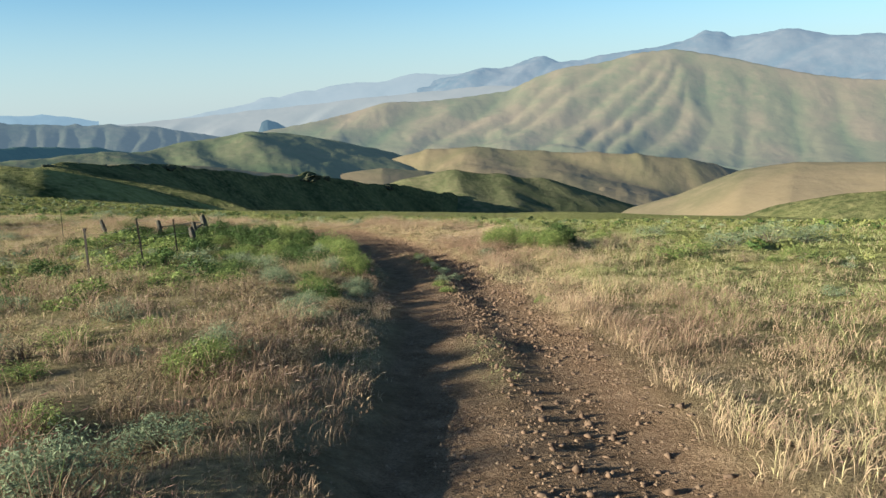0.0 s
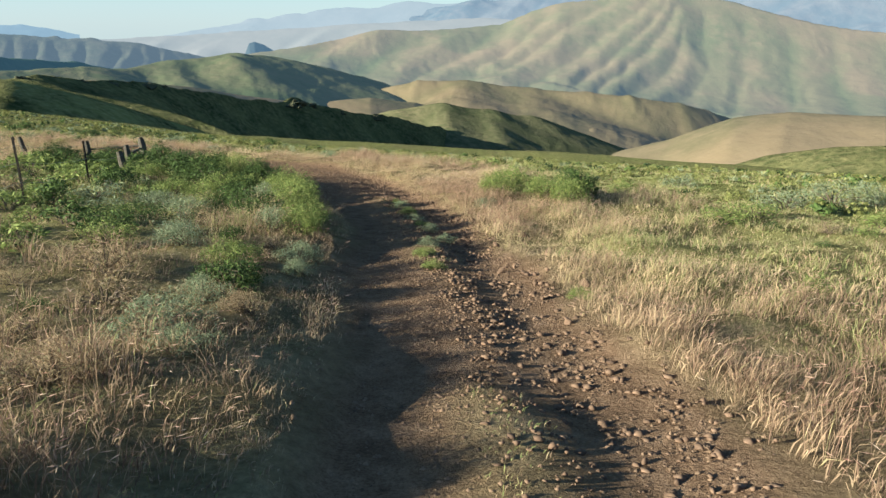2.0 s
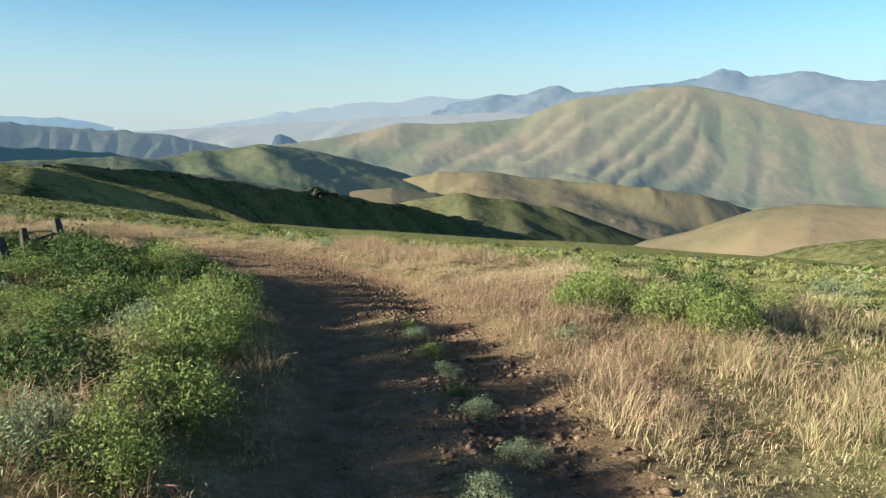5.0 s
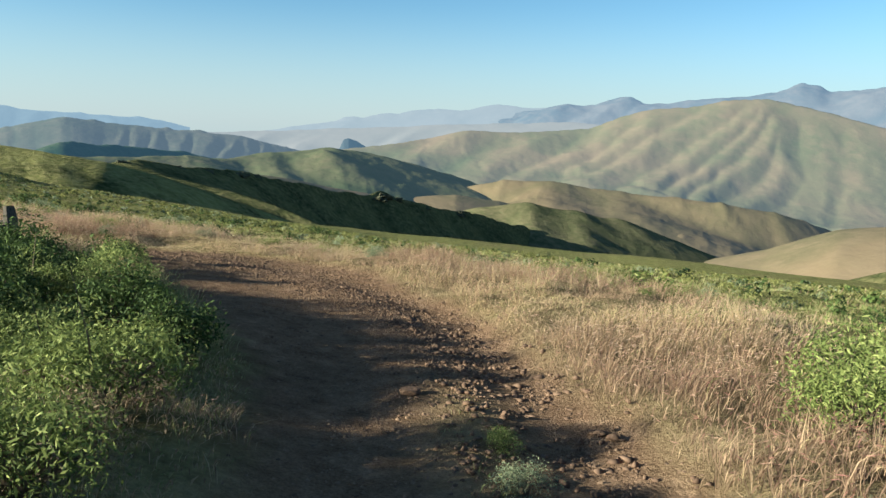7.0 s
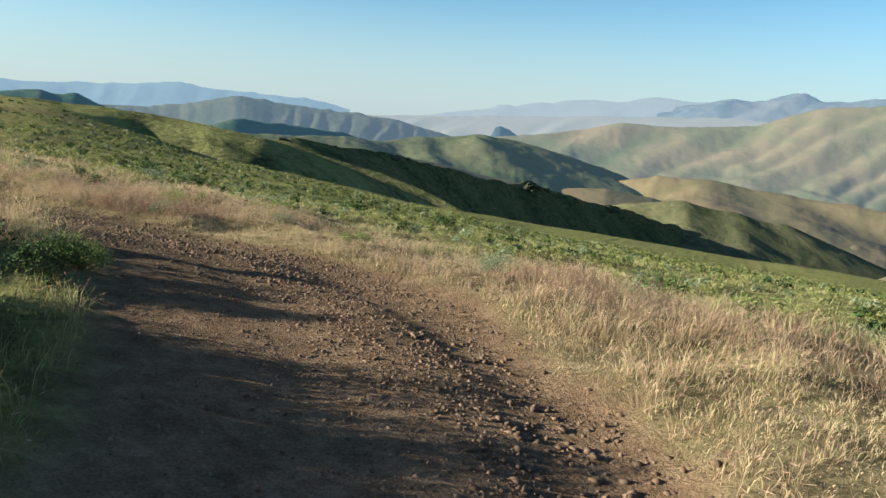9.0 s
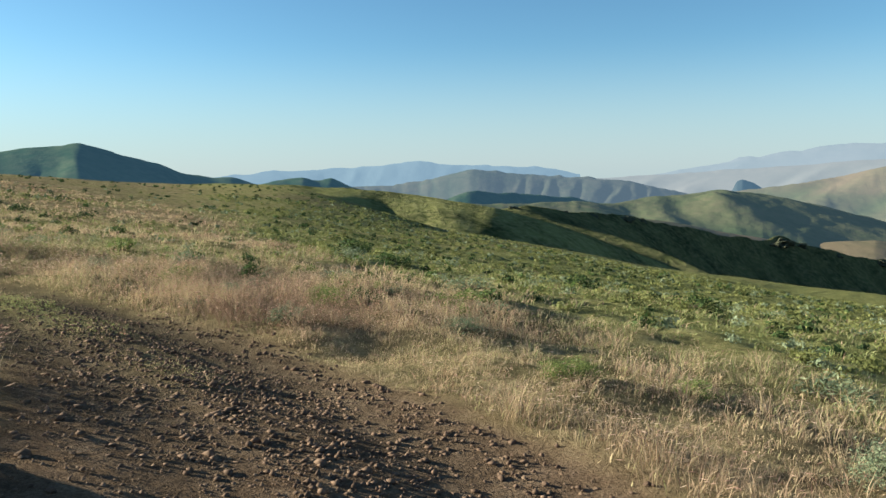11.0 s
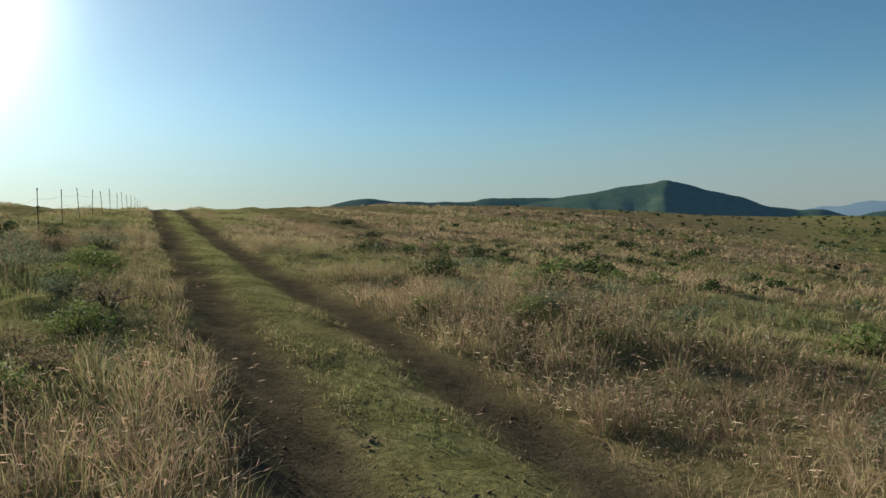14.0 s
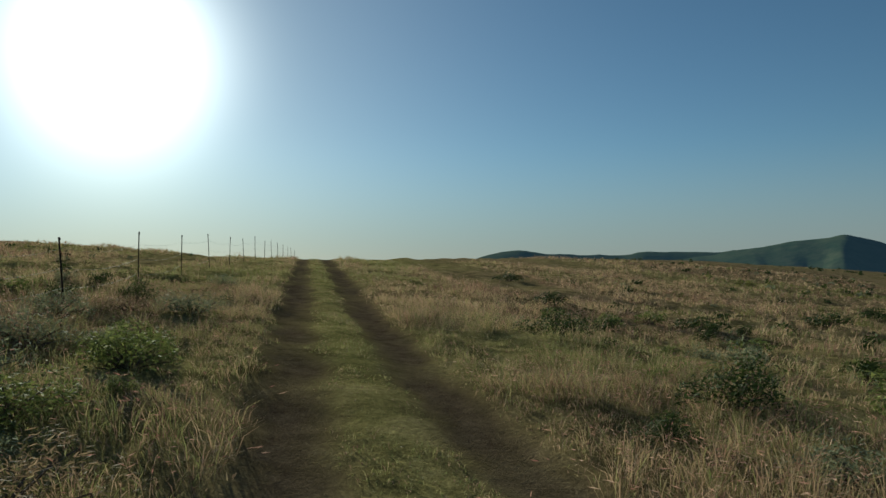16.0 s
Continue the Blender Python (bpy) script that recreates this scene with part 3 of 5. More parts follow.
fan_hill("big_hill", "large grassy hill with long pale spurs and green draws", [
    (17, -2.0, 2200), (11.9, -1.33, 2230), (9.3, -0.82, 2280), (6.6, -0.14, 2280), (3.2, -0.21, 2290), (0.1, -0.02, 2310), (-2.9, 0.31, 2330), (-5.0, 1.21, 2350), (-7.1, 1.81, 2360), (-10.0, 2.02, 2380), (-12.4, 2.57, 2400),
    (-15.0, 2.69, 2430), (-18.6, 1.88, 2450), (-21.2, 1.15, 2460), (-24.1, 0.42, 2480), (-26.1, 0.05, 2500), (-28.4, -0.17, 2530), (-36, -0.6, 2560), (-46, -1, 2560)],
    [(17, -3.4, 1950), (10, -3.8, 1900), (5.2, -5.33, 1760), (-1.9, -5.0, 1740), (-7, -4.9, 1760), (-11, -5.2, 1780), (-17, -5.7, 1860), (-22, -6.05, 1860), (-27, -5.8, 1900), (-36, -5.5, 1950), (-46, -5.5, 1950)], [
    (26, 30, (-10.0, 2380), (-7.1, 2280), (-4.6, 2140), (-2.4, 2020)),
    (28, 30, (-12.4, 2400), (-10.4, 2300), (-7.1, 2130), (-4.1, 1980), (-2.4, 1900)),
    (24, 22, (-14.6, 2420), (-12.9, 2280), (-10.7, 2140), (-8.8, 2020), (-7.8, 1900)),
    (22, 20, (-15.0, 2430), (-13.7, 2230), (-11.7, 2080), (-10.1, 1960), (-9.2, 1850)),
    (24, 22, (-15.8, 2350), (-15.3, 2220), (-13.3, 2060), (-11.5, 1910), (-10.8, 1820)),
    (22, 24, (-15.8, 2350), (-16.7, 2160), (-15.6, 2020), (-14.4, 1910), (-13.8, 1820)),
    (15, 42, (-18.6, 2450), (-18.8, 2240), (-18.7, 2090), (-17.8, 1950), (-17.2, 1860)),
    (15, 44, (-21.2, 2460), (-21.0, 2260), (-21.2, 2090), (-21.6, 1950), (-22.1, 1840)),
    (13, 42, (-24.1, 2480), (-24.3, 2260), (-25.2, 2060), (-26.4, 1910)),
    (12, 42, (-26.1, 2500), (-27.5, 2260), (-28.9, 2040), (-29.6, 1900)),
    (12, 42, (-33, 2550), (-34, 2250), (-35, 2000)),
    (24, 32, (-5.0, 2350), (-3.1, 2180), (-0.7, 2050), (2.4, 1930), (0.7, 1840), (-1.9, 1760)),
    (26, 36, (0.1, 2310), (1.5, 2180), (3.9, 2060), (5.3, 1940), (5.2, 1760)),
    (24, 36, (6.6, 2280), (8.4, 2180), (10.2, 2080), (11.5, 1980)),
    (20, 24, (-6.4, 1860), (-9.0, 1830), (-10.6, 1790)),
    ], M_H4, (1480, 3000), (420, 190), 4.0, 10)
spur_hill("green_hill", "broad green grassy hill with dark folds", (46, 2), (900, 1800), [
    (0.32, (46, -2.9, 1100), (38, -2.8, 1120), (32, -2.7, 1150), (27.6, -2.69, 1180), (24.6, -2.75, 1230), (21.4, -2.43, 1280), (17.3, -1.97, 1340), (14.4, -2.05, 1400), (11.9, -2.62, 1460), (8.5, -3.49, 1540), (6.0, -4.32, 1620)),
    (0.36, (17.4, -2.05, 1280), (14.1, -2.92, 1340), (11.1, -3.43, 1400), (8.1, -3.99, 1480), (4.5, -5.27, 1580)),
    ((21.4, -2.43, 1280), (20.8, -3.71, 1160), (20.1, -4.81, 1080)),
    ((17.3, -1.97, 1340), (16.3, -3.8, 1200), (15.6, -5.13, 1130)),
    ((11.1, -3.43, 1400), (10.4, -4.6, 1310), (10.0, -5.71, 1260)),
    ], M_H2, 0.3, 18, (300, 130), 5.0, 3)
spur_hill("folded_tan_ridge", "dry tan ridge with dark shaded folds", (8, -24), (1080, 1800), [
    (0.8, (6.4, -4.6, 1360), (3.3, -3.83, 1360), (-0.2, -3.95, 1360), (-5.0, -4.48, 1370), (-9.8, -4.59, 1380), (-12.7, -4.88, 1390), (-15.5, -5.24, 1420), (-17.9, -5.61, 1470), (-19.8, -6.2, 1540), (-20.9, -6.45, 1590), (-23, -7.3, 1660)),
    (0.95, (-12.7, -4.88, 1390), (-14.7, -6.15, 1400), (-16.4, -7.04, 1420), (-17.5, -7.67, 1440)),
    (0.95, (-16.1, -5.33, 1430), (-17.7, -6.14, 1450), (-19.2, -6.93, 1480)),
    (0.26, (-5.0, -4.48, 1370), (-5.5, -5.75, 1270), (-5.9, -7.07, 1180)),
    (0.26, (-0.2, -3.95, 1360), (0.2, -5.1, 1260), (1.1, -6.16, 1180)),
    ], M_H3, 0.5, 16, (260, 120), 3.5, 6, 10.0, 0.35)
spur_hill("grassy_knoll", "rounded green knoll with a pale dry top", (9, -15), (760, 1250), [
    ((8.5, -7.6, 890), (6.5, -6.78, 910), (4.6, -6.03, 930), (1.5, -5.69, 950), (-2.0, -6.15, 970), (-5.6, -6.66, 1000)),
    (0.7, (-5.6, -6.66, 1000), (-7.3, -7.54, 1020), (-9.0, -8.28, 1050), (-10.7, -9.04, 1080), (-12.8, -9.95, 1130), (-14.5, -11, 1180)),
    ((-2.0, -6.15, 970), (-2.9, -7.86, 880), (-3.8, -9.44, 810)),
    ((-5.6, -6.66, 1000), (-6.7, -8.18, 940), (-7.8, -9.65, 880)),
    ((1.5, -5.69, 950), (1.1, -7.26, 870)),
    ], M_HK, 0.38, 12, (240, 100), 2.5, 2, 7.0, 0.25)
ridge("tan_bench", "flat bench of dry tan grass behind the shaded ridge", [(34, -3.4, 930), (28, -3.45, 950), (24.6, -3.7, 960), (20.6, -4.05, 980), (17, -4.75, 1000), (14, -5.2, 1020), (11, -5.7, 1040)],
    M_H3, (160, 40), (120, 20), (90, 0.15), (120, 30), 0.02, 23)

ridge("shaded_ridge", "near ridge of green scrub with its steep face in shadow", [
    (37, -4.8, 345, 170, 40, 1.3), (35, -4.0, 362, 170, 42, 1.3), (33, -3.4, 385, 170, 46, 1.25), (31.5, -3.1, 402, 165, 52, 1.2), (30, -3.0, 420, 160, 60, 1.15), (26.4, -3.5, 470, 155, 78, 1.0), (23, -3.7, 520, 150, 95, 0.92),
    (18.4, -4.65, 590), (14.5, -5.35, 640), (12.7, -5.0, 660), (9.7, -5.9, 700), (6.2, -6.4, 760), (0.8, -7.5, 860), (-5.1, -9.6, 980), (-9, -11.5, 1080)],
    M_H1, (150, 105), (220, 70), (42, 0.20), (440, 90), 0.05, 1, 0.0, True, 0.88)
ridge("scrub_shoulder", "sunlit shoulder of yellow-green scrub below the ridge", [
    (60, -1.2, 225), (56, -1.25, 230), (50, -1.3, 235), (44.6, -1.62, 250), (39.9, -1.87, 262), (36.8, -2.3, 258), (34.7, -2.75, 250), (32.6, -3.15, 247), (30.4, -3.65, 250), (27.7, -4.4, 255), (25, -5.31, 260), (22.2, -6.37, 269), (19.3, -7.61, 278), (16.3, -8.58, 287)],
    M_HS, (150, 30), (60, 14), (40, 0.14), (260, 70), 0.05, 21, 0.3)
ridge("low_tan_rise", "low rise of dry tan grass", [(12, -6.2, 1150), (10.5, -5.4, 1160), (7, -5.1, 1180), (3.6, -5.5, 1200), (0, -6.6, 1220)], M_H3, (200, 60), (150, 40), (120, 0.2), (120, 30), 0.02, 4)
ridge("low_tan_rise", "low rise of dry tan grass", [(-6, -8.3, 1180), (-8.1, -7.4, 1200), (-10.2, -7.2, 1210), (-13.1, -7.7, 1230), (-15.9, -8.4, 1250), (-18, -9.4, 1270)], M_H3, (200, 70), (150, 40), (110, 0.25), (120, 30), 0.02, 7)
ridge("smooth_tan_hill", "smooth rounded hill of dry tan grass", [
    (-11, -9.8, 640), (-12.3, -9.1, 640), (-15.9, -7.9, 640), (-20.5, -6.1, 640), (-24.1, -5.5, 640), (-28.4, -5.5, 640), (-34, -5.2, 640), (-42, -5.6, 640)],
    M_H3, (330, 75), (250, 60), (105, 0.30), (220, 50), 0.02, 8, -0.3)
ridge("green_shoulder", "green grassy shoulder below the tan hill", [(-19, -10.6, 330), (-20.6, -9.9, 330), (-23.9, -8.6, 325), (-28.5, -7.6, 320), (-34, -7.0, 320), (-42, -7, 320)],
    M_H1, (150, 45), (120, 40), (60, 0.1), (140, 40), 0.02, 9)
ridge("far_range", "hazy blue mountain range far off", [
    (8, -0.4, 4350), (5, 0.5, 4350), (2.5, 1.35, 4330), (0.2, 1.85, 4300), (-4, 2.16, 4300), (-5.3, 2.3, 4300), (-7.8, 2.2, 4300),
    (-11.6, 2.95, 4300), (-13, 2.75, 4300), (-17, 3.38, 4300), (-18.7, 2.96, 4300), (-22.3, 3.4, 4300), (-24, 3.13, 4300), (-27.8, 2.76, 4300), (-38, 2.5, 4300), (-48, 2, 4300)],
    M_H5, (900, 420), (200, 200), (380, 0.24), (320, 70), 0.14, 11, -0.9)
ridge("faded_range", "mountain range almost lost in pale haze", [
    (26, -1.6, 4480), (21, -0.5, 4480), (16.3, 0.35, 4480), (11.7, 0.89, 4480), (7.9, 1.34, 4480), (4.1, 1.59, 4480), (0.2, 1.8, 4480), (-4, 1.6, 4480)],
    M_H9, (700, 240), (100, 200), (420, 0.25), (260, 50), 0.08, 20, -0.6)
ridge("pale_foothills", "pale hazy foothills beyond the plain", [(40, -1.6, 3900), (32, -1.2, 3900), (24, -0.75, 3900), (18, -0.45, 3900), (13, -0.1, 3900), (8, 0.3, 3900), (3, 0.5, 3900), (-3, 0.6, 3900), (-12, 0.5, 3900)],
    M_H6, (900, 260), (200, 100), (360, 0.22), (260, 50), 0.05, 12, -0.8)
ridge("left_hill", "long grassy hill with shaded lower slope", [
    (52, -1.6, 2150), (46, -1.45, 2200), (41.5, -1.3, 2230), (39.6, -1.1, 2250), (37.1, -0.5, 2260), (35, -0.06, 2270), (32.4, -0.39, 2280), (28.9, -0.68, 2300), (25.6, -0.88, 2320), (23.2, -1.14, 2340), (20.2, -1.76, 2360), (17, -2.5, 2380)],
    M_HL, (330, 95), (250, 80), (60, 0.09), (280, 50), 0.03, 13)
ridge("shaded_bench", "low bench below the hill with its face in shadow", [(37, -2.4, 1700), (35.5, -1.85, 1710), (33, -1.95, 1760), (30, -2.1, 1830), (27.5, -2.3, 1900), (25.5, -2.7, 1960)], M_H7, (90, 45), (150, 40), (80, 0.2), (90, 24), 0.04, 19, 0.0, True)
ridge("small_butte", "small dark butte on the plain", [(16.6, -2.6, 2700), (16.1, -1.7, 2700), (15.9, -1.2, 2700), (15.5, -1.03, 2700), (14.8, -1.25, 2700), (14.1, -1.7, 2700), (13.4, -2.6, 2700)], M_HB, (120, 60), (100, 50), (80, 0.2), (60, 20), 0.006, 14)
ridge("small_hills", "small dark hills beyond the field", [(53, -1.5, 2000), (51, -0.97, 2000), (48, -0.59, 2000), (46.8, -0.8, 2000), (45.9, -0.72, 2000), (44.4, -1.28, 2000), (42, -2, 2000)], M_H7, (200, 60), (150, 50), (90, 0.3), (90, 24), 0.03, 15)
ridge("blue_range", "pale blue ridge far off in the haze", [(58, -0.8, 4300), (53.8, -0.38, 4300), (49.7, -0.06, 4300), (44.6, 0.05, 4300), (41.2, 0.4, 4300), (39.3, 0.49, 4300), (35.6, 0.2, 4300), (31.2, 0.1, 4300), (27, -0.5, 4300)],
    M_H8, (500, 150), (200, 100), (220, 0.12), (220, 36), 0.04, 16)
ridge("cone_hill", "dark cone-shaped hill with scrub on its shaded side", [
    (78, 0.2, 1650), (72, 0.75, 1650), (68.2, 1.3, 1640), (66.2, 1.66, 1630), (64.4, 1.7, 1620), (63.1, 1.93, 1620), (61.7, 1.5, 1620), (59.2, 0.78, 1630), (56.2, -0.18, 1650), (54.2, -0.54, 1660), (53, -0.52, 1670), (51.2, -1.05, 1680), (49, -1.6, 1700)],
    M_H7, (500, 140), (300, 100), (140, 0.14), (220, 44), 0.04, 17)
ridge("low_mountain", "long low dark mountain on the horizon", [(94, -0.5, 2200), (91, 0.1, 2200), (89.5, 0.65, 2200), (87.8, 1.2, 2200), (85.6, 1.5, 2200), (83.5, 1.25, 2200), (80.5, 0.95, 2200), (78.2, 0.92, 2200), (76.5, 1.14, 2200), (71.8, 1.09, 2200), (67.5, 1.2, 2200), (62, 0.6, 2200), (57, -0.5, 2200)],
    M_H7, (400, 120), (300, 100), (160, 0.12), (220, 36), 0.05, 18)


# basalt crags along the crest of the shaded ridge
def crag(az, el, dist, wide, high, seed):
    r = random.Random(seed)
    eye = Vector((-6.0, 20.0, -2.8))
    c = eye + Vector((-math.sin(radians(az)) * dist, math.cos(radians(az)) * dist, dist * math.tan(radians(el))))
    bm = bmesh.new()
    bmesh.ops.create_icosphere(bm, subdivisions=3, radius=1.0)
    for v in bm.verts:
        p = v.co.copy()
        k = 0.75 + 0.55 * noise.noise(p * 1.7 + Vector((seed, 0, 0))) + 0.3 * noise.noise(p * 4.3 + Vector((0, seed, 0)))
        v.co = Vector((p.x * wide / 2 * k, p.y * wide / 3 * k, max(p.z, -0.8) * high * (k + 0.12 * r.uniform(-1, 1))))
    me = bpy.data.meshes.new("rock_outcrop")
    bm.to_mesh(me)
    bm.free()
    me.materials.append(M_CRAG)
    ob = new("rock_outcrop", me)
    ob.matrix_basis = Matrix.Translation(c - Vector((0, 0, high * 1.12))) @ pose(0, 0, 0, 0, 0, az + 40)
    return tagged(ob, "dark basalt outcrop on the crest of the shaded ridge", "rock", "outcrops along the ridge")


for q, row in enumerate([(12.7, -5.0, 656, 26, 6), (11.6, -5.35, 675, 18, 4), (9.3, -6.0, 706, 15, 3.5), (23.4, -3.65, 512, 22, 4), (25.6, -3.55, 478, 16, 3.4), (22.2, -3.85, 532, 14, 3), (29.6, -3.0, 424, 14, 2.6),
                        (31.2, -2.95, 402, 10, 2.2), (27.6, -3.3, 452, 12, 2.4), (6.6, -6.35, 750, 18, 4), (17.0, -4.95, 610, 12, 2.4)]):
    crag(*row, 50 + q)

# ---------------------------------------------------------------- fences
def tube(bm, p, q, r0, r1=None, sides=8, rot=0.0):
    p, q = Vector(p), Vector(q)
    r1 = r0 if r1 is None else r1
    d = (q - p).normalized()
    a = d.orthogonal().normalized()
    b = d.cross(a)
    ring = []
    for c, r in ((p, r0), (q, r1)):
        ring.append([bm.verts.new(c + a * (r * math.cos(rot + 2 * math.pi * i / sides)) + b * (r * math.sin(rot + 2 * math.pi * i / sides))) for i in range(sides)])
    for i in range(sides):
        j = (i + 1) % sides
        bm.faces.new((ring[0][i], ring[0][j], ring[1][j], ring[1][i]))
    bm.faces.new(ring[0][::-1])
    bm.faces.new(ring[1])


def gz(x, y):
    return float(ground_z(np.array([x]), np.array([y]))[0])


def steel_post_mesh(h, k=1.0):
    """A studded T-section post with its foot in the ground."""
    bm = bmesh.new()
    for sx, sy, w, d in ((0, 0, 0.052, 0.012), (0, 0.024, 0.012, 0.046)):
        m = Matrix.Translation((sx * k, sy * k, h / 2 - 0.15)) @ Matrix.Diagonal((w * k, d * k, h + 0.3, 1))
        bmesh.ops.create_cube(bm, size=1, matrix=m)
    for k in range(14):
        bmesh.ops.create_cube(bm, size=1, matrix=Matrix.Translation((0, -0.006, 0.15 + k * (h - 0.25) / 13)) @ Matrix.Diagonal((0.016, 0.008, 0.012, 1)))
    return bm


def fence_line(name, label, posts, wires, lean=2.5, height=1.35, stout=0.5):
    root = tagged(new(name), label, "fence")
    tops = []
    for i, (x, y, kind) in enumerate(posts):
        z = gz(x, y)
        if kind == "steel":
            h = height + 0.06 * math.sin(i * 2.7)
            ob = part("steel_post", steel_post_mesh(h, stout), M_STEEL, root)
            bmt = bmesh.new()
            bmesh.ops.create_cube(bmt, size=1, matrix=Matrix.Translation((0, 0.012, h - 0.035)) @ Matrix.Diagonal((0.058 * stout, 0.062 * stout, 0.05, 1)))
            part("post_cap", bmt, M_STEEL, ob)
            ob.matrix_basis = pose(x, y, z, lean * math.sin(i * 1.9), lean * math.cos(i * 2.3), 17 * i)
        tops.append(Vector((x, y, z)))
    for k, hh in enumerate(wires):
        bm = bmesh.new()
        for a, b in zip(tops[:-1], tops[1:]):
            n = 6
            pts = [a.lerp(b, t / n) + Vector((0, 0, hh - 0.09 * (1 - (2 * t / n - 1) ** 2) * (1 + 0.4 * math.sin(k + a.x)))) for t in range(n + 1)]
            for p, q in zip(pts[:-1], pts[1:]):
                tube(bm, p, q, 0.0035, None, 4)
        part("barbed_wire", bm, M_WIRE, root)
    return root


run = [(-37.46 - 4.93 * k, 27.17 - 0.83 * k, "steel") for k in range(-4, 14)]
fence_line("wire_fence", "sagging barbed wire fence on rusty steel posts along the track", run, (0.35, 0.72, 1.08))
fence_line("wire_fence", "old wire fence on dark steel posts beside the brush", [(-8.27, 14.95, "steel"), (-9.3, 19.7, "steel"), (-9.95, 23.6, "steel"), (-11.1, 28.1, "none")], (0.4, 0.8, 1.15), 2.0, 1.3, 0.9)


def wood_post(bm, foot, top, r):
    """A split, weathered post: uneven girth, chamfered top."""
    foot, top = Vector(foot), Vector(top)
    n, sides = 6, 9
    d = (top - foot).normalized()
    a = d.orthogonal().normalized()
    b = d.cross(a)
    rings = []
    for k in range(n + 1):
        c = foot.lerp(top, k / n)
        rr = r * (1.05 - 0.12 * k / n) * (0.82 if k == n else 1)
        rings.append([bm.verts.new(c + (a * math.cos(2 * math.pi * i / sides) + b * math.sin(2 * math.pi * i / sides)) * rr * (1 + 0.12 * noise.noise(Vector((i * 1.7, k * 0.6, foot.x)))))
                      for i in range(sides)])
    for k in range(n):
        for i in range(sides):
            j = (i + 1) % sides
            bm.faces.new((rings[k][i], rings[k][j], rings[k + 1][j], rings[k + 1][i]))
    bm.faces.new(rings[-1])


corner = tagged(new("corner_brace"), "weathered wooden fence corner with leaning posts and rails", "fence")
WOOD = [  # foot, top, height of the top, girth
    ((-11.75, 31.4), (-12.1, 31.75), -4.65, 0.13), ((-11.6, 29.7), (-11.75, 29.8), -4.6, 0.10), ((-13.8, 31.4), (-13.95, 31.45), -4.73, 0.10),
    ((-11.0, 28.1), (-11.27, 28.24), -4.57, 0.12), ((-16.8, 32.5), (-17.1, 32.6), -4.78, 0.09)]
ends = []
for (fx, fy), (tx_, ty_), top_z, r in WOOD:
    bm = bmesh.new()
    z = gz(fx, fy)
    h = top_z - z
    wood_post(bm, (fx, fy, z - 0.3), (tx_, ty_, z + h), r)
    part("wooden_post", bm, M_WOOD, corner)
    ends.append(Vector((tx_, ty_, z + h)))
for i, j, drop in ((0, 2, 0.28), (0, 1, 0.35)):
    bm = bmesh.new()
    tube(bm, ends[i] - Vector((0, 0, drop)), ends[j] - Vector((0, 0, drop + 0.03)), 0.04, 0.032, 8)
    part("rail", bm, M_WOOD, corner)
bm = bmesh.new()
tube(bm, ends[0] - Vector((0, 0, 0.4)), Vector((-13.7, 31.42, gz(-13.7, 31.4) + 0.15)), 0.045, 0.045, 8)
part("diagonal_brace", bm, M_WOOD, corner)


# ---------------------------------------------------------------- stones of the track
def stone_mesh(seed, sub=1):
    bm = bmesh.new()
    bmesh.ops.create_icosphere(bm, subdivisions=sub, radius=0.5)
    r = random.Random(seed)
    planes = [(Vector((r.uniform(-1, 1), r.uniform(-1, 1), r.uniform(-1, 1))).normalized(), r.uniform(0.26, 0.42)) for _ in range(9)]
    for v in bm.verts:
        for n, d in planes:
            k = v.co.dot(n) - d
            if k > 0:
                v.co -= n * k
        v.co.z *= 0.7
    me = bpy.data.meshes.new("stone")
    bm.to_mesh(me)
    bm.free()
    me.materials.append(M_STONE)
    return me


STONES = [stone_mesh(k, 2) for k in range(6)]
BIG = [(-3.04, 25.68, 0.22), (-1.1, 22.5, 0.16), (-2.1, 25.2, 0.12), (0.4, 21.0, 0.2), (0.9, 19.3, 0.18), (0.2, 23.6, 0.15), (1.1, 16.6, 0.22), (1.4, 14.8, 0.2),
       (0.3, 15.6, 0.16), (-0.5, 18.2, 0.14), (0.9, 12.7, 0.17), (-0.2, 26.9, 0.15)]
for i, (x, y, s) in enumerate(BIG):
    s *= 0.8
    ob = new("stone", STONES[i % 6])
    ob.matrix_basis = pose(x, y, gz(x, y) + s * 0.18, 10 * i, 23 * i, 71 * i) @ Matrix.Diagonal((s * 1.25, s, s * 0.95, 1))
    tagged(ob, "angular brown basalt stone lying on the dirt track", "stone", "loose stones on the track")

# gravel: small angular stones, most of them along the outer half of the track
N = 60000
first_leg = np.where((LINE[:-1, 1] > -1) & (LINE[:-1, 0] > -24))[0]
i = rng.choice(first_leg, N)
t = rng.random(N)
off = rng.normal(0.3, 1.15, N)
nrm = np.stack([SEG[:, 1], -SEG[:, 0]], -1) / np.linalg.norm(SEG, axis=1)[:, None]
sx, sy = (LINE[i] + SEG[i] * t[:, None] + nrm[i] * off[:, None]).T
ok = (sy > -1) & (sx > -32)
sx, sy = sx[ok], sy[ok]
d, s, bare, ruts, dirt = road_masks(sx, sy)
rubble = smooth(-0.35, 0.3, d) * (1 - smooth(BEND - 10, BEND - 2, s))
prob = np.clip(dirt * 1.1, 0, 1) * (0.13 + 0.55 * rubble * (0.5 + 0.5 * smooth(-0.25, 0.3, fbm(sx * 1.1, sy * 1.1, 2, 21))) + 0.6 * np.exp(-((s - BEND - 2) / 8) ** 2))
prob *= (1 - 0.9 * smooth(BEND + 6, BEND + 16, s)) * (0.45 + 0.55 * smooth(5, 13, sy))
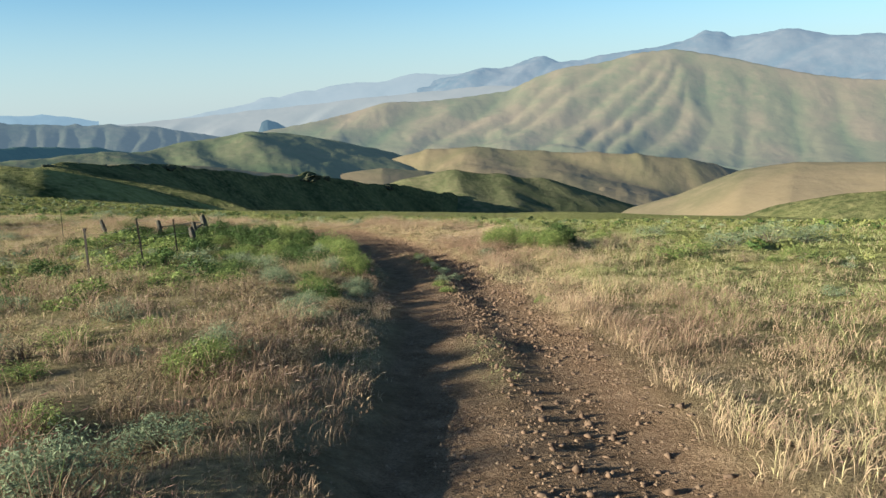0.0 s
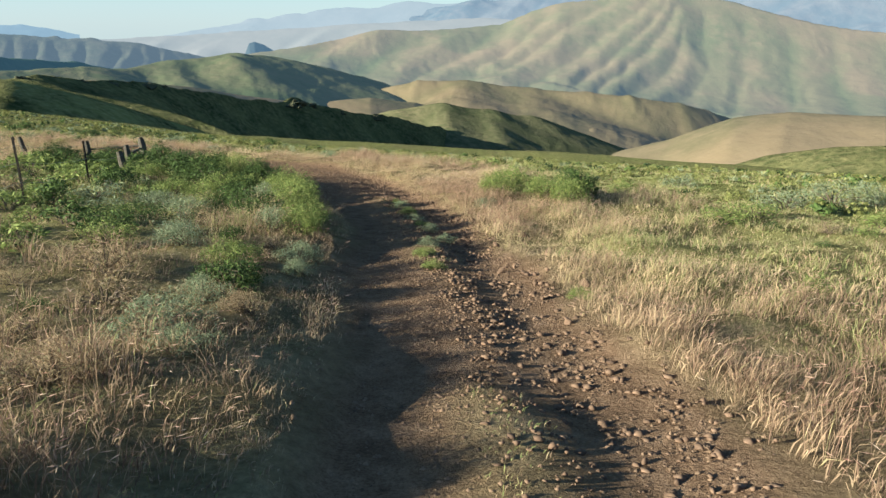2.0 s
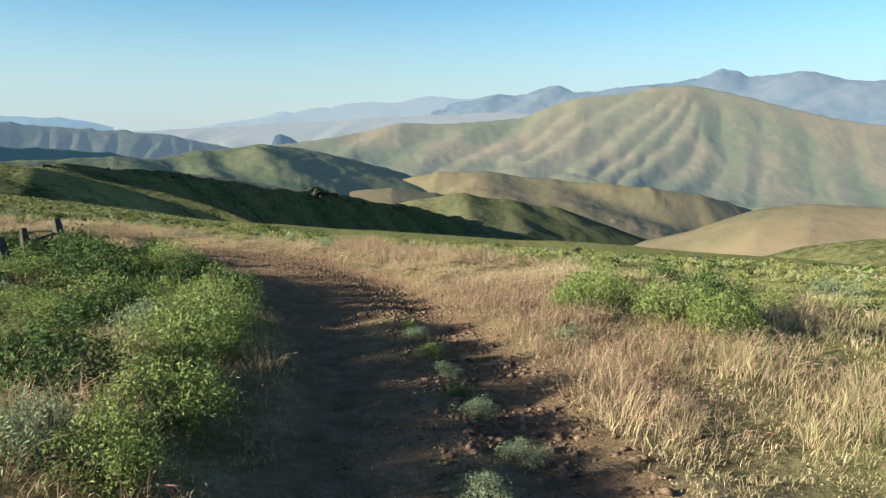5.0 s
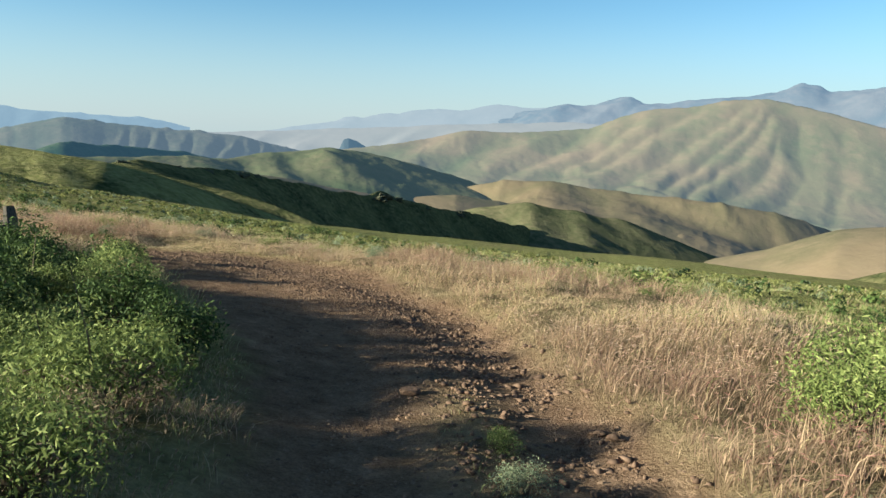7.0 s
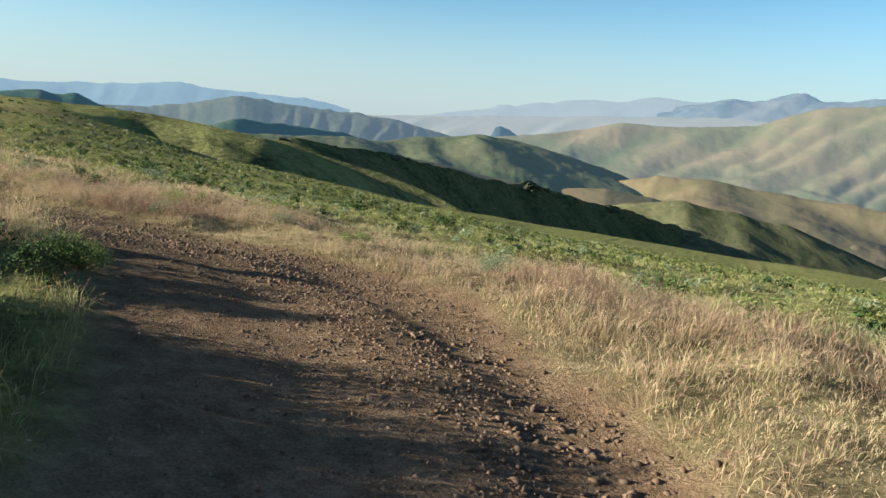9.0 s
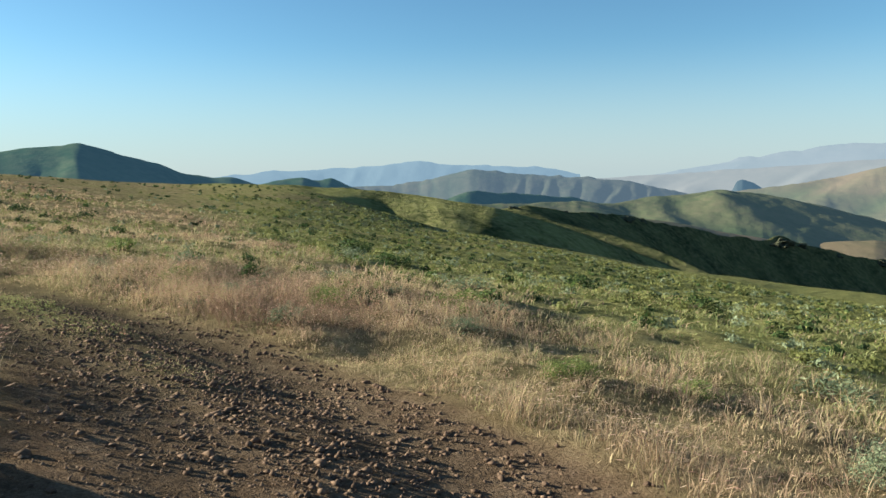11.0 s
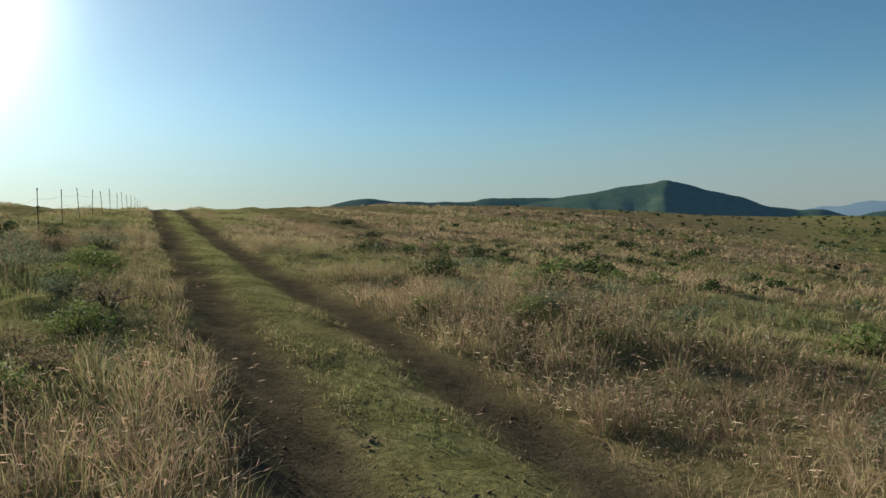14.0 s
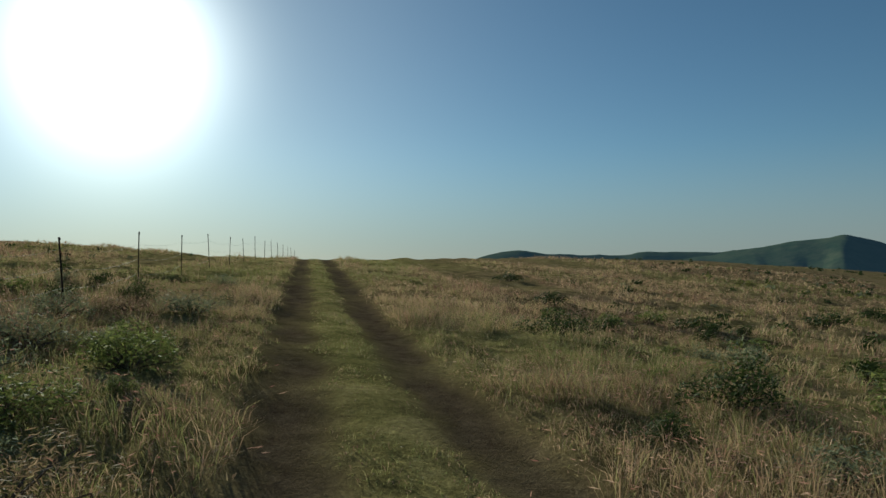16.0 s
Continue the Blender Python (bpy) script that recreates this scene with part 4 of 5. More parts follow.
keep = rng.random(len(sx)) < prob
sx, sy, rub = sx[keep], sy[keep], np.maximum(rubble, 0.6 * np.exp(-((s - BEND - 2) / 8) ** 2))[keep]
size = (0.010 + (0.013 + 0.030 * rub) * rng.random(len(sx)) ** 3.2) * (1 + 0.2 * smooth(11, 17, sy))
ico = np.array([(0, 0, 1), (0.9, 0, 0.25), (0.2, 0.85, 0.3), (-0.8, 0.45, 0.2), (-0.65, -0.6, 0.3), (0.3, -0.85, 0.2), (0.55, 0.5, -0.5), (-0.5, 0.2, -0.6), (0, -0.6, -0.5)])
icof = np.array([(0, 1, 2), (0, 2, 3), (0, 3, 4), (0, 4, 5), (0, 5, 1), (1, 6, 2), (2, 7, 3), (3, 7, 4), (4, 8, 5), (5, 8, 1), (1, 8, 6), (2, 6, 7), (4, 7, 8), (6, 8, 7)])
ang = rng.uniform(0, 6.28, len(sx))
V = ico[None] * (size[:, None] * rng.uniform(0.45, 1.4, (len(sx), 9)))[:, :, None] * rng.uniform(0.5, 1.3, (len(sx), 1, 3))
ca, sa = np.cos(ang)[:, None], np.sin(ang)[:, None]
V = np.stack([V[..., 0] * ca - V[..., 1] * sa, V[..., 0] * sa + V[..., 1] * ca, V[..., 2] * 0.6], -1)
V += np.stack([sx, sy, ground_z(sx, sy) + size * 0.15], -1)[:, None]
F = icof[None] + (np.arange(len(sx)) * 9)[:, None, None]
gme = mesh_from("gravel", V.reshape(-1, 3), F.reshape(-1, 3))
gme.materials.append(M_STONE)
tagged(new("gravel", gme), "loose angular brown gravel strewn over the dirt track", "gravel", kind="stuff")


# clods: crumbs of dry earth over the bare track
N = 26000
i = rng.choice(first_leg, N)
sx, sy = (LINE[i] + SEG[i] * rng.random(N)[:, None] + nrm[i] * rng.normal(0, 1.3, N)[:, None]).T
_, s, bare, _, _ = road_masks(sx, sy)
keep = rng.random(N) < bare * (1 - 0.6 * smooth(BEND, BEND + 6, s))
sx, sy = sx[keep], sy[keep]
size = 0.006 + 0.016 * rng.random(len(sx)) ** 2
octa = np.array([(1, 0, 0), (-1, 0, 0), (0, 1, 0), (0, -1, 0), (0, 0, 1)])
octf = np.array([(0, 2, 4), (2, 1, 4), (1, 3, 4), (3, 0, 4)])
V = octa[None] * (size[:, None] * rng.uniform(0.5, 1.5, (len(sx), 5)))[:, :, None] + np.stack([sx, sy, ground_z(sx, sy)], -1)[:, None] + rng.normal(0, 0.002, (len(sx), 5, 3))
cme = mesh_from("dirt_clods", V.reshape(-1, 3), (octf[None] + (np.arange(len(sx)) * 5)[:, None, None]).reshape(-1, 3))
cme.materials.append(M_CLOD)
tagged(new("dirt_clods", cme), "crumbs of dry reddish earth on the track", "dirt", kind="stuff")


# ---------------------------------------------------------------- grass
def blades(x, y, h, w, lean_az, lean, droop=0.35):
    """Bent blades, two triangles each: vertices and faces."""
    n = len(x)
    z = ground_z(x, y) - 0.01
    a = rng.uniform(0, math.pi * 2, n)
    wx, wy = np.cos(a) * w / 2, np.sin(a) * w / 2
    lx, ly = np.cos(lean_az) * lean * h, np.sin(lean_az) * lean * h
    P = np.zeros((n, 4, 3))
    P[:, 0] = np.stack([x, y, z], -1)
    mx, my, mz = x + lx * 0.3, y + ly * 0.3, z + h * 0.5
    P[:, 1] = np.stack([mx - wx, my - wy, mz], -1)
    P[:, 2] = np.stack([mx + wx, my + wy, mz], -1)
    P[:, 3] = np.stack([x + lx, y + ly, z + h * (1 - droop * lean)], -1)
    T = np.array([(0, 2, 1), (1, 2, 3)])[None] + (np.arange(n) * 4)[:, None, None]
    return P, T


def sample(n, box, dmin, dmax):
    x, y = rng.uniform(box[0], box[1], n), rng.uniform(box[2], box[3], n)
    d, s, bare, ruts, dirt = road_masks(x, y)
    ok = (np.abs(d) >= dmin) & (np.abs(d) < dmax) & (s > 6)
    return x[ok], y[ok], d[ok], s[ok], bare[ok]


verts, faces, tones, sverts, sfaces, stones_ = [], [], [], [], [], []
count, scount = 0, 0
BANDS = [  # box, distances from the track, blades a square metre, width, height, blades a tuft
    ((-44, 10, 3, 44), 0.0, 4.6, 290, 0.0065, 0.20, 6),
    ((-44, 10, 2, 44), 1.3, 4.6, 210, 0.0055, 0.36, 28),
    ((-30, 12, 2, 44), 4.6, 12, 95, 0.009, 0.36, 22),
    ((-44, 10, 3, 44), 0.0, 4.6, 210, 0.013, 0.08, 3),
    ((-80, -44, 14, 44), 0.0, 6.0, 110, 0.016, 0.2, 5),
    ((-52, 16, 2, 52), 4.6, 10.5, 100, 0.0105, 0.20, 6),
    ((-52, 16, 2, 52), 4.6, 10.5, 60, 0.020, 0.08, 3),
    ((-85, 32, 2, 66), 10.5, 24, 44, 0.026, 0.22, 6),
    ((-120, 52, 6, 92), 24, 60, 10, 0.055, 0.24, 6),
]
for box, d0, d1, dens, wid, hgt, k in BANDS:
    n = int((box[1] - box[0]) * (box[3] - box[2]) * dens)
    # tufts: a few blades round each root
    tx_, ty_, d, s, bare = sample(n // k, box, d0, d1)
    two = smooth(BEND - 3, BEND + 5, s)
    cover = np.clip(1 - bare * 1.6, 0, 1) * (0.55 + 0.45 * smooth(-0.3, 0.2, fbm(tx_ * 1.1, ty_ * 1.1, 3, 31)))
    edge = (d < -1.0) & (d > -2.8) & (s < BEND - 5)
    verge = (d > 1.4) & (d < 5.0) & (s > 48) & (s < BEND + 22)
    cover = np.where(edge | verge, np.clip(cover * 1.35, 0, 1), cover)
    if k > 20:
        cover = np.where((d < 0) & (d > -2.3) & (s < BEND - 12), 0.8 * cover, cover)     # a little thinner along the inner edge of the track
    brushy = (d < -1.4) & (ty_ < 21) & (s < BEND - 8)
    thin = 0.35 + 0.6 * smooth(-0.12, 0.15, fbm(tx_ / 1.9, ty_ / 1.9, 2, 51))
    cover = np.where(brushy & ~edge, cover * thin, cover)
    inner = two * (np.abs(d) < 1.25)
    keep = rng.random(len(tx_)) < np.where(inner, np.clip(cover * 1.5, 0, 1), cover)
    tx_, ty_, d, s, inner, edge, brushy, verge = tx_[keep], ty_[keep], d[keep], s[keep], inner[keep], edge[keep], brushy[keep], verge[keep]
    weeds = (np.abs(d) < 0.9) & (s < BEND - 4)
    g = np.where(weeds, 0.8, greenness(tx_, ty_))
    tall = np.clip(1 + 1.5 * fbm(tx_ / 1.3, ty_ / 1.3, 3, 33), 0.3, 2.0) * np.where(inner > 0.5, 0.5, 1.0) * np.where(edge, 0.5 + 0.4 * smooth(-0.1, 0.3, fbm(tx_ * 1.7, ty_ * 1.7, 2, 35)), 1.0) * np.where(verge, 1.12, 1.0) * np.where(weeds, 0.45, 1.0) * (1 - 0.35 * (g > 0.6)) * np.where(brushy & ~edge, 0.8, 1.0)
    bunch = k > 20                      # tussocks spread out from their crown
    ox, oy = rng.normal(0, 0.055 if bunch else 0.03 + wid, (2, len(tx_) * k))
    x, y = np.repeat(tx_, k) + ox, np.repeat(ty_, k) + oy
    gg = np.clip(np.repeat(g + 0.1 * inner, k) + rng.normal(0, 0.13, len(x)), 0, 1)
    green = rng.random(len(x)) < smooth(0.25, 0.85, gg) * 0.85
    h = hgt * np.repeat(tall, k) * rng.uniform(0.5, 1.35, len(x))
    az = np.arctan2(oy, ox) + rng.normal(0, 0.5, len(x)) if bunch else rng.normal(0.2, 1.3, len(x))
    if bunch:
        h = np.minimum(h, 0.5) * np.repeat(np.where((d > 0) & (s < BEND - 8), 0.75, np.where((d > -2.3) & (s < BEND - 12), 0.7, 1.0)), k)
    P, T = blades(x, y, h, wid * rng.uniform(0.6, 1.3, len(x)), az, rng.uniform(0.15, 1.1, len(x)))
    patch = np.repeat(fbm(tx_ / 3.0, ty_ / 3.0, 2, 41), k) * 0.22
    tone = np.where(green, rng.uniform(0.62, 1.0, len(x)), np.clip(rng.normal(0.27, 0.15, len(x)) + patch * 1.5 - 0.06 * np.repeat(brushy, k), 0, 0.6))
    verts.append(P.reshape(-1, 3))
    faces.append(T.reshape(-1, 3) + count)
    tones.append(np.repeat(tone, 4))
    count += len(x) * 4
    # seed heads on the drier stalks
    pick = (~green) & (rng.random(len(x)) < (0.17 if d0 < 10 else 0.13) * (1 + 0.7 * np.repeat(smooth(BEND, BEND + 6, s), k) + 1.0 * np.repeat(verge, k))) & (h > np.where(np.repeat(inner, k) > 0.5, 0.1, 0.17)) & (hgt > 0.1)
    tip = P[pick, 3]
    m = len(tip)
    if m:
        direc = P[pick, 3] - (P[pick, 1] + P[pick, 2]) / 2
        direc /= np.linalg.norm(direc, axis=1)[:, None]
        direc[:, 2] *= 0.55
        ln = rng.uniform(0.035, 0.085, m)[:, None] * (1 + wid * 12)
        sd = np.stack([-direc[:, 1], direc[:, 0], direc[:, 2] * 0], -1)
        sd /= np.linalg.norm(sd, axis=1)[:, None] + 1e-6
        up = np.cross(direc, sd)
        hw = (0.0022 + wid * 0.22)
        base, mid, end = tip - direc * ln * 0.2, tip + direc * ln * 0.35, tip + direc * ln
        Q = np.stack([base, mid + sd * hw, end, mid - sd * hw, mid + up * hw, mid - up * hw], 1)
        fq = np.array([(0, 1, 2), (0, 2, 3), (0, 4, 2), (0, 2, 5)])[None] + (np.arange(m) * 6)[:, None, None]
        sverts.append(Q.reshape(-1, 3))
        sfaces.append(fq.reshape(-1, 3) + scount)
        stones_.append(np.repeat(np.clip(rng.normal(0.5, 0.22, m) + 0.6 * fbm(tip[:, 0] / 4, tip[:, 1] / 4, 2, 43), 0, 1), 6))
        scount += m * 6
grass_me = mesh_from("grass", np.concatenate(verts), np.concatenate(faces), [("tone", np.concatenate(tones))])
grass_me.materials.append(M_GRASS)
grass = tagged(new("grass", grass_me), "dry straw-coloured bunch grass mixed with green blades", "grass", kind="stuff")
seed_me = mesh_from("seed_heads", np.concatenate(sverts), np.concatenate(sfaces), [("tone", np.concatenate(stones_))])
seed_me.materials.append(M_SEED)
tagged(new("seed_heads", seed_me), "pinkish straw-coloured seed heads of dry cheatgrass", "grass", kind="stuff")


# ---------------------------------------------------------------- shrubs
def shrub_meshes(seed, leaves, size, lobes, narrow, flat=0.75):
    """Stems and foliage of a shrub one metre wide: leaves sit on uneven lobes, with gaps between."""
    r = np.random.default_rng(seed)
    ring, turn = 0.40 * np.sqrt(r.uniform(0, 1, lobes)), r.uniform(0, 2 * math.pi, lobes)
    rise = 0.06 + (0.40 * (1 - (ring / 0.48) ** 2)) * r.uniform(0.35, 1.0, lobes)
    cs = np.stack([ring * np.cos(turn), ring * np.sin(turn), rise * flat / 0.75], -1)
    rad = r.uniform(0.12, 0.23, lobes)
    which = r.choice(lobes, leaves, p=rad ** 2 / (rad ** 2).sum())
    v = r.normal(0, 1, (leaves, 3))
    v /= np.linalg.norm(v, axis=1)[:, None]
    v[:, 2] = np.where(v[:, 2] < -0.75, -v[:, 2], v[:, 2])
    reach = rad[which] * r.uniform(0.62, 1.12, leaves) * (1 + 0.25 * np.sin(v[:, 0] * 9 + seed) * np.cos(v[:, 1] * 8))
    p = cs[which] + v * reach[:, None]
    p[:, 2] = np.maximum(p[:, 2], 0.02)
    nrm = v + r.normal(0, 0.55, (leaves, 3))
    nrm /= np.linalg.norm(nrm, axis=1)[:, None]
    a = np.cross(nrm, r.normal(0, 1, (leaves, 3)))
    a /= np.linalg.norm(a, axis=1)[:, None]
    b = np.cross(nrm, a)
    s = size * r.uniform(0.6, 1.4, leaves)[:, None]
    Q = np.stack([p - a * s, p - b * s * narrow, p + a * s, p + b * s * narrow], 1)
    F = np.arange(leaves * 4).reshape(-1, 4)
    # tone differs at random and gets darker towards the bottom
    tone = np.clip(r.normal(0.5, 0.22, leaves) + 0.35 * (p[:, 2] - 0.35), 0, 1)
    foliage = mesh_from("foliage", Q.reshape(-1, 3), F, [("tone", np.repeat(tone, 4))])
    bm = bmesh.new()
    for c in cs:
        mid = Vector((c[0] * 0.4, c[1] * 0.4, c[2] * 0.55))
        tube(bm, (c[0] * 0.08, c[1] * 0.08, -0.06), mid, 0.016, 0.011, 3)
        tube(bm, mid, Vector(c), 0.011, 0.005, 3)
        if leaves > 1000:
            o = Vector(r.normal(0, 0.1, 3))
            tube(bm, Vector(c), Vector(c) + o, 0.005, 0.002, 3)
    stems = bpy.data.meshes.new("stems")
    bm.to_mesh(stems)
    bm.free()
    return stems, foliage


KINDS = {
    "green": ("green_shrub", "bright green leafy shrub growing among dry grass", M_LEAF, [shrub_meshes(k, 5000, 0.0185, 24, 0.27) for k in (1, 2, 3, 4)]),
    "sage": ("sagebrush", "grey-green sagebrush among dry grass", M_SAGE, [shrub_meshes(k, 3000, 0.021, 19, 0.24) for k in (11, 12, 13)]),
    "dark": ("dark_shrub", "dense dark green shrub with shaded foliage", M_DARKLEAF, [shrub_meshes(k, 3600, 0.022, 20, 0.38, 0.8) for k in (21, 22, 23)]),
}
KINDS["dry"] = ("dry_brush", "dry brown brush of thin twigs among straw-coloured grass", M_DRY, [shrub_meshes(k, 3000, 0.024, 22, 0.14) for k in (31, 32)])
for kind, seeds, narrow in (("dry", (34, 35, 36), 0.22), ("green", (5, 6), 0.5), ("sage", (14, 15), 0.35), ("dark", (24, 25), 0.5)):
    KINDS["small_" + kind] = (KINDS[kind][0], KINDS[kind][1].replace("shrub", "low shrub", 1) if kind in ("green", "dark") else "small tuft of grey-green sagebrush" if kind == "sage" else "low tuft of dry brown brush", KINDS[kind][2], [shrub_meshes(k, 1500, 0.025, 17, narrow * 0.65) for k in seeds])
    KINDS["far_" + kind] = KINDS["small_" + kind][:3] + ([shrub_meshes(k + 40, 430, 0.05, 12, narrow * 0.6) for k in seeds],)
first = {}


def shrub(kind, x, y, z, d, w, h, turn):
    if not kind.startswith("small") and (d > 6.5 or x < -26):
        kind = "small_" + kind      # lighter meshes for those that stay far off
    if kind.startswith("small") and d < 3.2 and -12 < x < 6 and y > 3:
        kind = kind[6:]             # full foliage beside the track
    if kind.startswith("small") and d > 5.5 and not (x > 0 and y < 32):
        kind = kind.replace("small", "far")
    name, label, mat, meshes = KINDS[kind]
    i = int(turn) % len(meshes)
    m = pose(x, y, z - 0.03, 0, 0, turn)
    if (kind, i) not in first:
        root = tagged(new(name), label, "shrub", "shrubs on the hillside")
        mesh_part("woody_base", meshes[i][0], M_TWIG, root, "brown woody stems")
        mesh_part("foliage", meshes[i][1], mat, root)
        first[(kind, i)] = root
    else:
        root = copy_thing(first[(kind, i)], m)
    root.matrix_basis = m
    root.scale = (w, w, h / 0.7)
    return root


SHRUBS = [  # kind, place, width, height
    ("green", -3.2, 18.2, 1.1, 0.75), ("green", -3.7, 19.4, 1.3, 0.85), ("green", -3.0, 16.9, 0.8, 0.55), ("dark", -4.2, 18.5, 1.1, 0.7), ("green", -3.9, 20.7, 1.1, 0.75), ("sage", -2.6, 15.0, 0.7, 0.45), ("green", -3.3, 14.2, 0.9, 0.5), ("dark", -2.9, 12.8, 0.9, 0.45), ("green", -4.1, 21.7, 1.0, 0.8), ("green", -4.7, 23.2, 1.3, 0.95), ("green", -5.3, 24.6, 1.1, 0.8), ("dark", -5.4, 25.4, 1.1, 0.75), ("green", -5.8, 24.0, 1.1, 0.75), ("green", -3.7, 20.3, 0.8, 0.55), ("green", -5.0, 22.2, 1.0, 0.75), ("dry", -4.4, 22.4, 0.8, 0.55), ("dry", -4.9, 24.0, 0.7, 0.5), ("sage", -4.6, 20.8, 0.9, 0.6), ("dry", -4.3, 19.9, 0.8, 0.55), ("dark", -5.3, 21.4, 1.2, 0.6), ("dark", -5.0, 19.6, 1.1, 0.55),
    ("sage", -5.7, 18.7, 1.3, 0.6), ("sage", -6.6, 19.6, 1.1, 0.5), ("green", -6.2, 21.6, 1.2, 0.6), ("green", -7.4, 22.6, 1.2, 0.6), ("sage", -3.4, 17.0, 0.8, 0.55), ("sage", -4.2, 15.0, 0.9, 0.5),
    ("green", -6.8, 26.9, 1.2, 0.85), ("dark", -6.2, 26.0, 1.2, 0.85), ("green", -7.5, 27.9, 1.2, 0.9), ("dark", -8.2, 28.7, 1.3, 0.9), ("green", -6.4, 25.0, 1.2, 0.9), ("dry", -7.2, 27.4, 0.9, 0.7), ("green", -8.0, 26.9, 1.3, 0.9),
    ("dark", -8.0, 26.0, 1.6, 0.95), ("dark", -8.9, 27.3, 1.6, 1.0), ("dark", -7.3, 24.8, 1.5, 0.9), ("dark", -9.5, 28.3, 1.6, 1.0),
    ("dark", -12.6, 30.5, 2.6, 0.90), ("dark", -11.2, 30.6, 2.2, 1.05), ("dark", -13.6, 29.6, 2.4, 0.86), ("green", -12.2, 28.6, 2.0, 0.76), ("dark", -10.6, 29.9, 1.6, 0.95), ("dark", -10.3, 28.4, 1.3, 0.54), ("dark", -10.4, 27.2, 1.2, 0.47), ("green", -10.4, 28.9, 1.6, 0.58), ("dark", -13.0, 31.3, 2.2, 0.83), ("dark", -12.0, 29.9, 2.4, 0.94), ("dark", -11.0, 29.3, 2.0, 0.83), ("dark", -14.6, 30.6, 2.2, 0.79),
    ("green", -13.6, 27.3, 1.8, 0.9), ("green", -11.9, 26.2, 1.7, 0.8), ("green", -9.8, 26.6, 1.5, 0.75), ("green", -10.6, 24.6, 1.6, 0.75), ("dark", -9.4, 23.6, 1.5, 0.75), ("sage", -8.6, 21.2, 1.3, 0.5),
    ("green", -12.2, 23.6, 1.6, 0.65), ("green", -14.0, 25.0, 1.7, 0.7), ("dark", -9.0, 30.6, 0.9, 0.45), ("green", -15.2, 28.3, 1.8, 0.8), ("dark", -15.0, 31.2, 1.7, 1.0),
    ("green", 1.0, 25.6, 1.6, 1.05), ("green", 1.9, 24.2, 1.5, 1.0), ("dark", 2.7, 25.0, 1.3, 1.0), ("green", 2.4, 23.2, 1.2, 0.8), ("green", 0.6, 24.4, 1.1, 0.8), ("green", 5.6, 21.6, 1.5, 0.6), ("green", 6.6, 22.4, 1.3, 0.55),
    ("sage", 0.3, 22.9, 0.7, 0.4), ("green", 4.4, 26.8, 1.1, 0.55), ("sage", 8.6, 25.2, 1.8, 0.9), ("sage", 10.2, 26.0, 1.9, 0.95), ("sage", 12.0, 27.0, 1.7, 0.9), ("green", 9.8, 22.6, 1.2, 0.55),
    ("sage", 7.0, 30.0, 1.5, 0.7), ("dark", 3.5, 31.0, 1.3, 0.6), ("sage", -0.6, 18.6, 0.45, 0.28), ("green", -0.9, 16.4, 0.4, 0.22), ("sage", -1.0, 19.6, 0.5, 0.25),
    ("green", -1.15, 20.4, 0.4, 0.2), ("sage", -1.4, 21.3, 0.5, 0.25), ("green", -1.6, 22.2, 0.45, 0.25), ("sage", -1.85, 23.3, 0.5, 0.28), ("green", -2.05, 24.2, 0.4, 0.22), ("sage", -0.9, 17.5, 0.45, 0.25), ("green", -0.7, 15.5, 0.4, 0.2),
    ("dark", -5.0, 40.7, 1.5, 0.9), ("sage", -4.0, 42.0, 1.4, 0.8), ("dark", -3.4, 43.2, 1.3, 0.8), ("sage", -7.4, 42.6, 1.3, 0.6), ("green", -1.6, 40.0, 1.4, 0.7), ("green", 0.6, 36.5, 1.3, 0.7),
    ("dark", -13.5, 54.7, 1.7, 0.8), ("dark", -21.4, 62.2, 1.8, 0.8), ("sage", -17.0, 47.0, 1.4, 0.6), ("dark", -24.0, 52.0, 1.8, 0.7), ("sage", -27.5, 53.0, 1.9, 0.8), ("dark", -31.8, 57.7, 2.0, 0.8),
    ("dark", -35.0, 62.0, 1.7, 0.7), ("sage", -20.5, 45.5, 1.1, 0.5), ("green", -16.2, 41.0, 0.9, 0.45), ("dark", -22.4, 44.0, 0.9, 0.5),
    ("dark", -32.0, 37.4, 1.3, 0.7), ("dark", -39.1, 36.4, 1.7, 0.7), ("green", -34.7, 41.2, 1.9, 0.7), ("green", -28.4, 36.7, 0.7, 0.4), ("dark", -31.0, 39.4, 1.3, 0.5), ("dark", -37.4, 43.0, 1.5, 0.6),
    ("dark", -44.5, 41.0, 1.7, 0.6), ("dark", -50.0, 47.0, 1.8, 0.7), ("dark", -55.7, 56.0, 2.2, 0.8), ("dark", -58.0, 52.5, 2.0, 0.7), ("dark", -47.0, 37.0, 1.4, 0.5), ("dark", -60.0, 36.5, 1.8, 0.6),
    ("sage", -31.0, 29.8, 1.2, 0.6), ("sage", -33.0, 29.2, 1.3, 0.65), ("green", -29.8, 31.0, 1.2, 0.5), ("sage", -37.5, 29.6, 1.6, 0.6), ("dark", -40.0, 31.0, 1.2, 0.45), ("sage", -27.6, 30.2, 1.3, 0.6),
    ("sage", -17.4, 39.6, 0.8, 0.4), ("sage", -12.4, 40.4, 0.9, 0.45), ("green", -9.6, 38.6, 0.8, 0.35), ("sage", -6.0, 37.0, 0.8, 0.45),
]
r_small = random.Random(12)
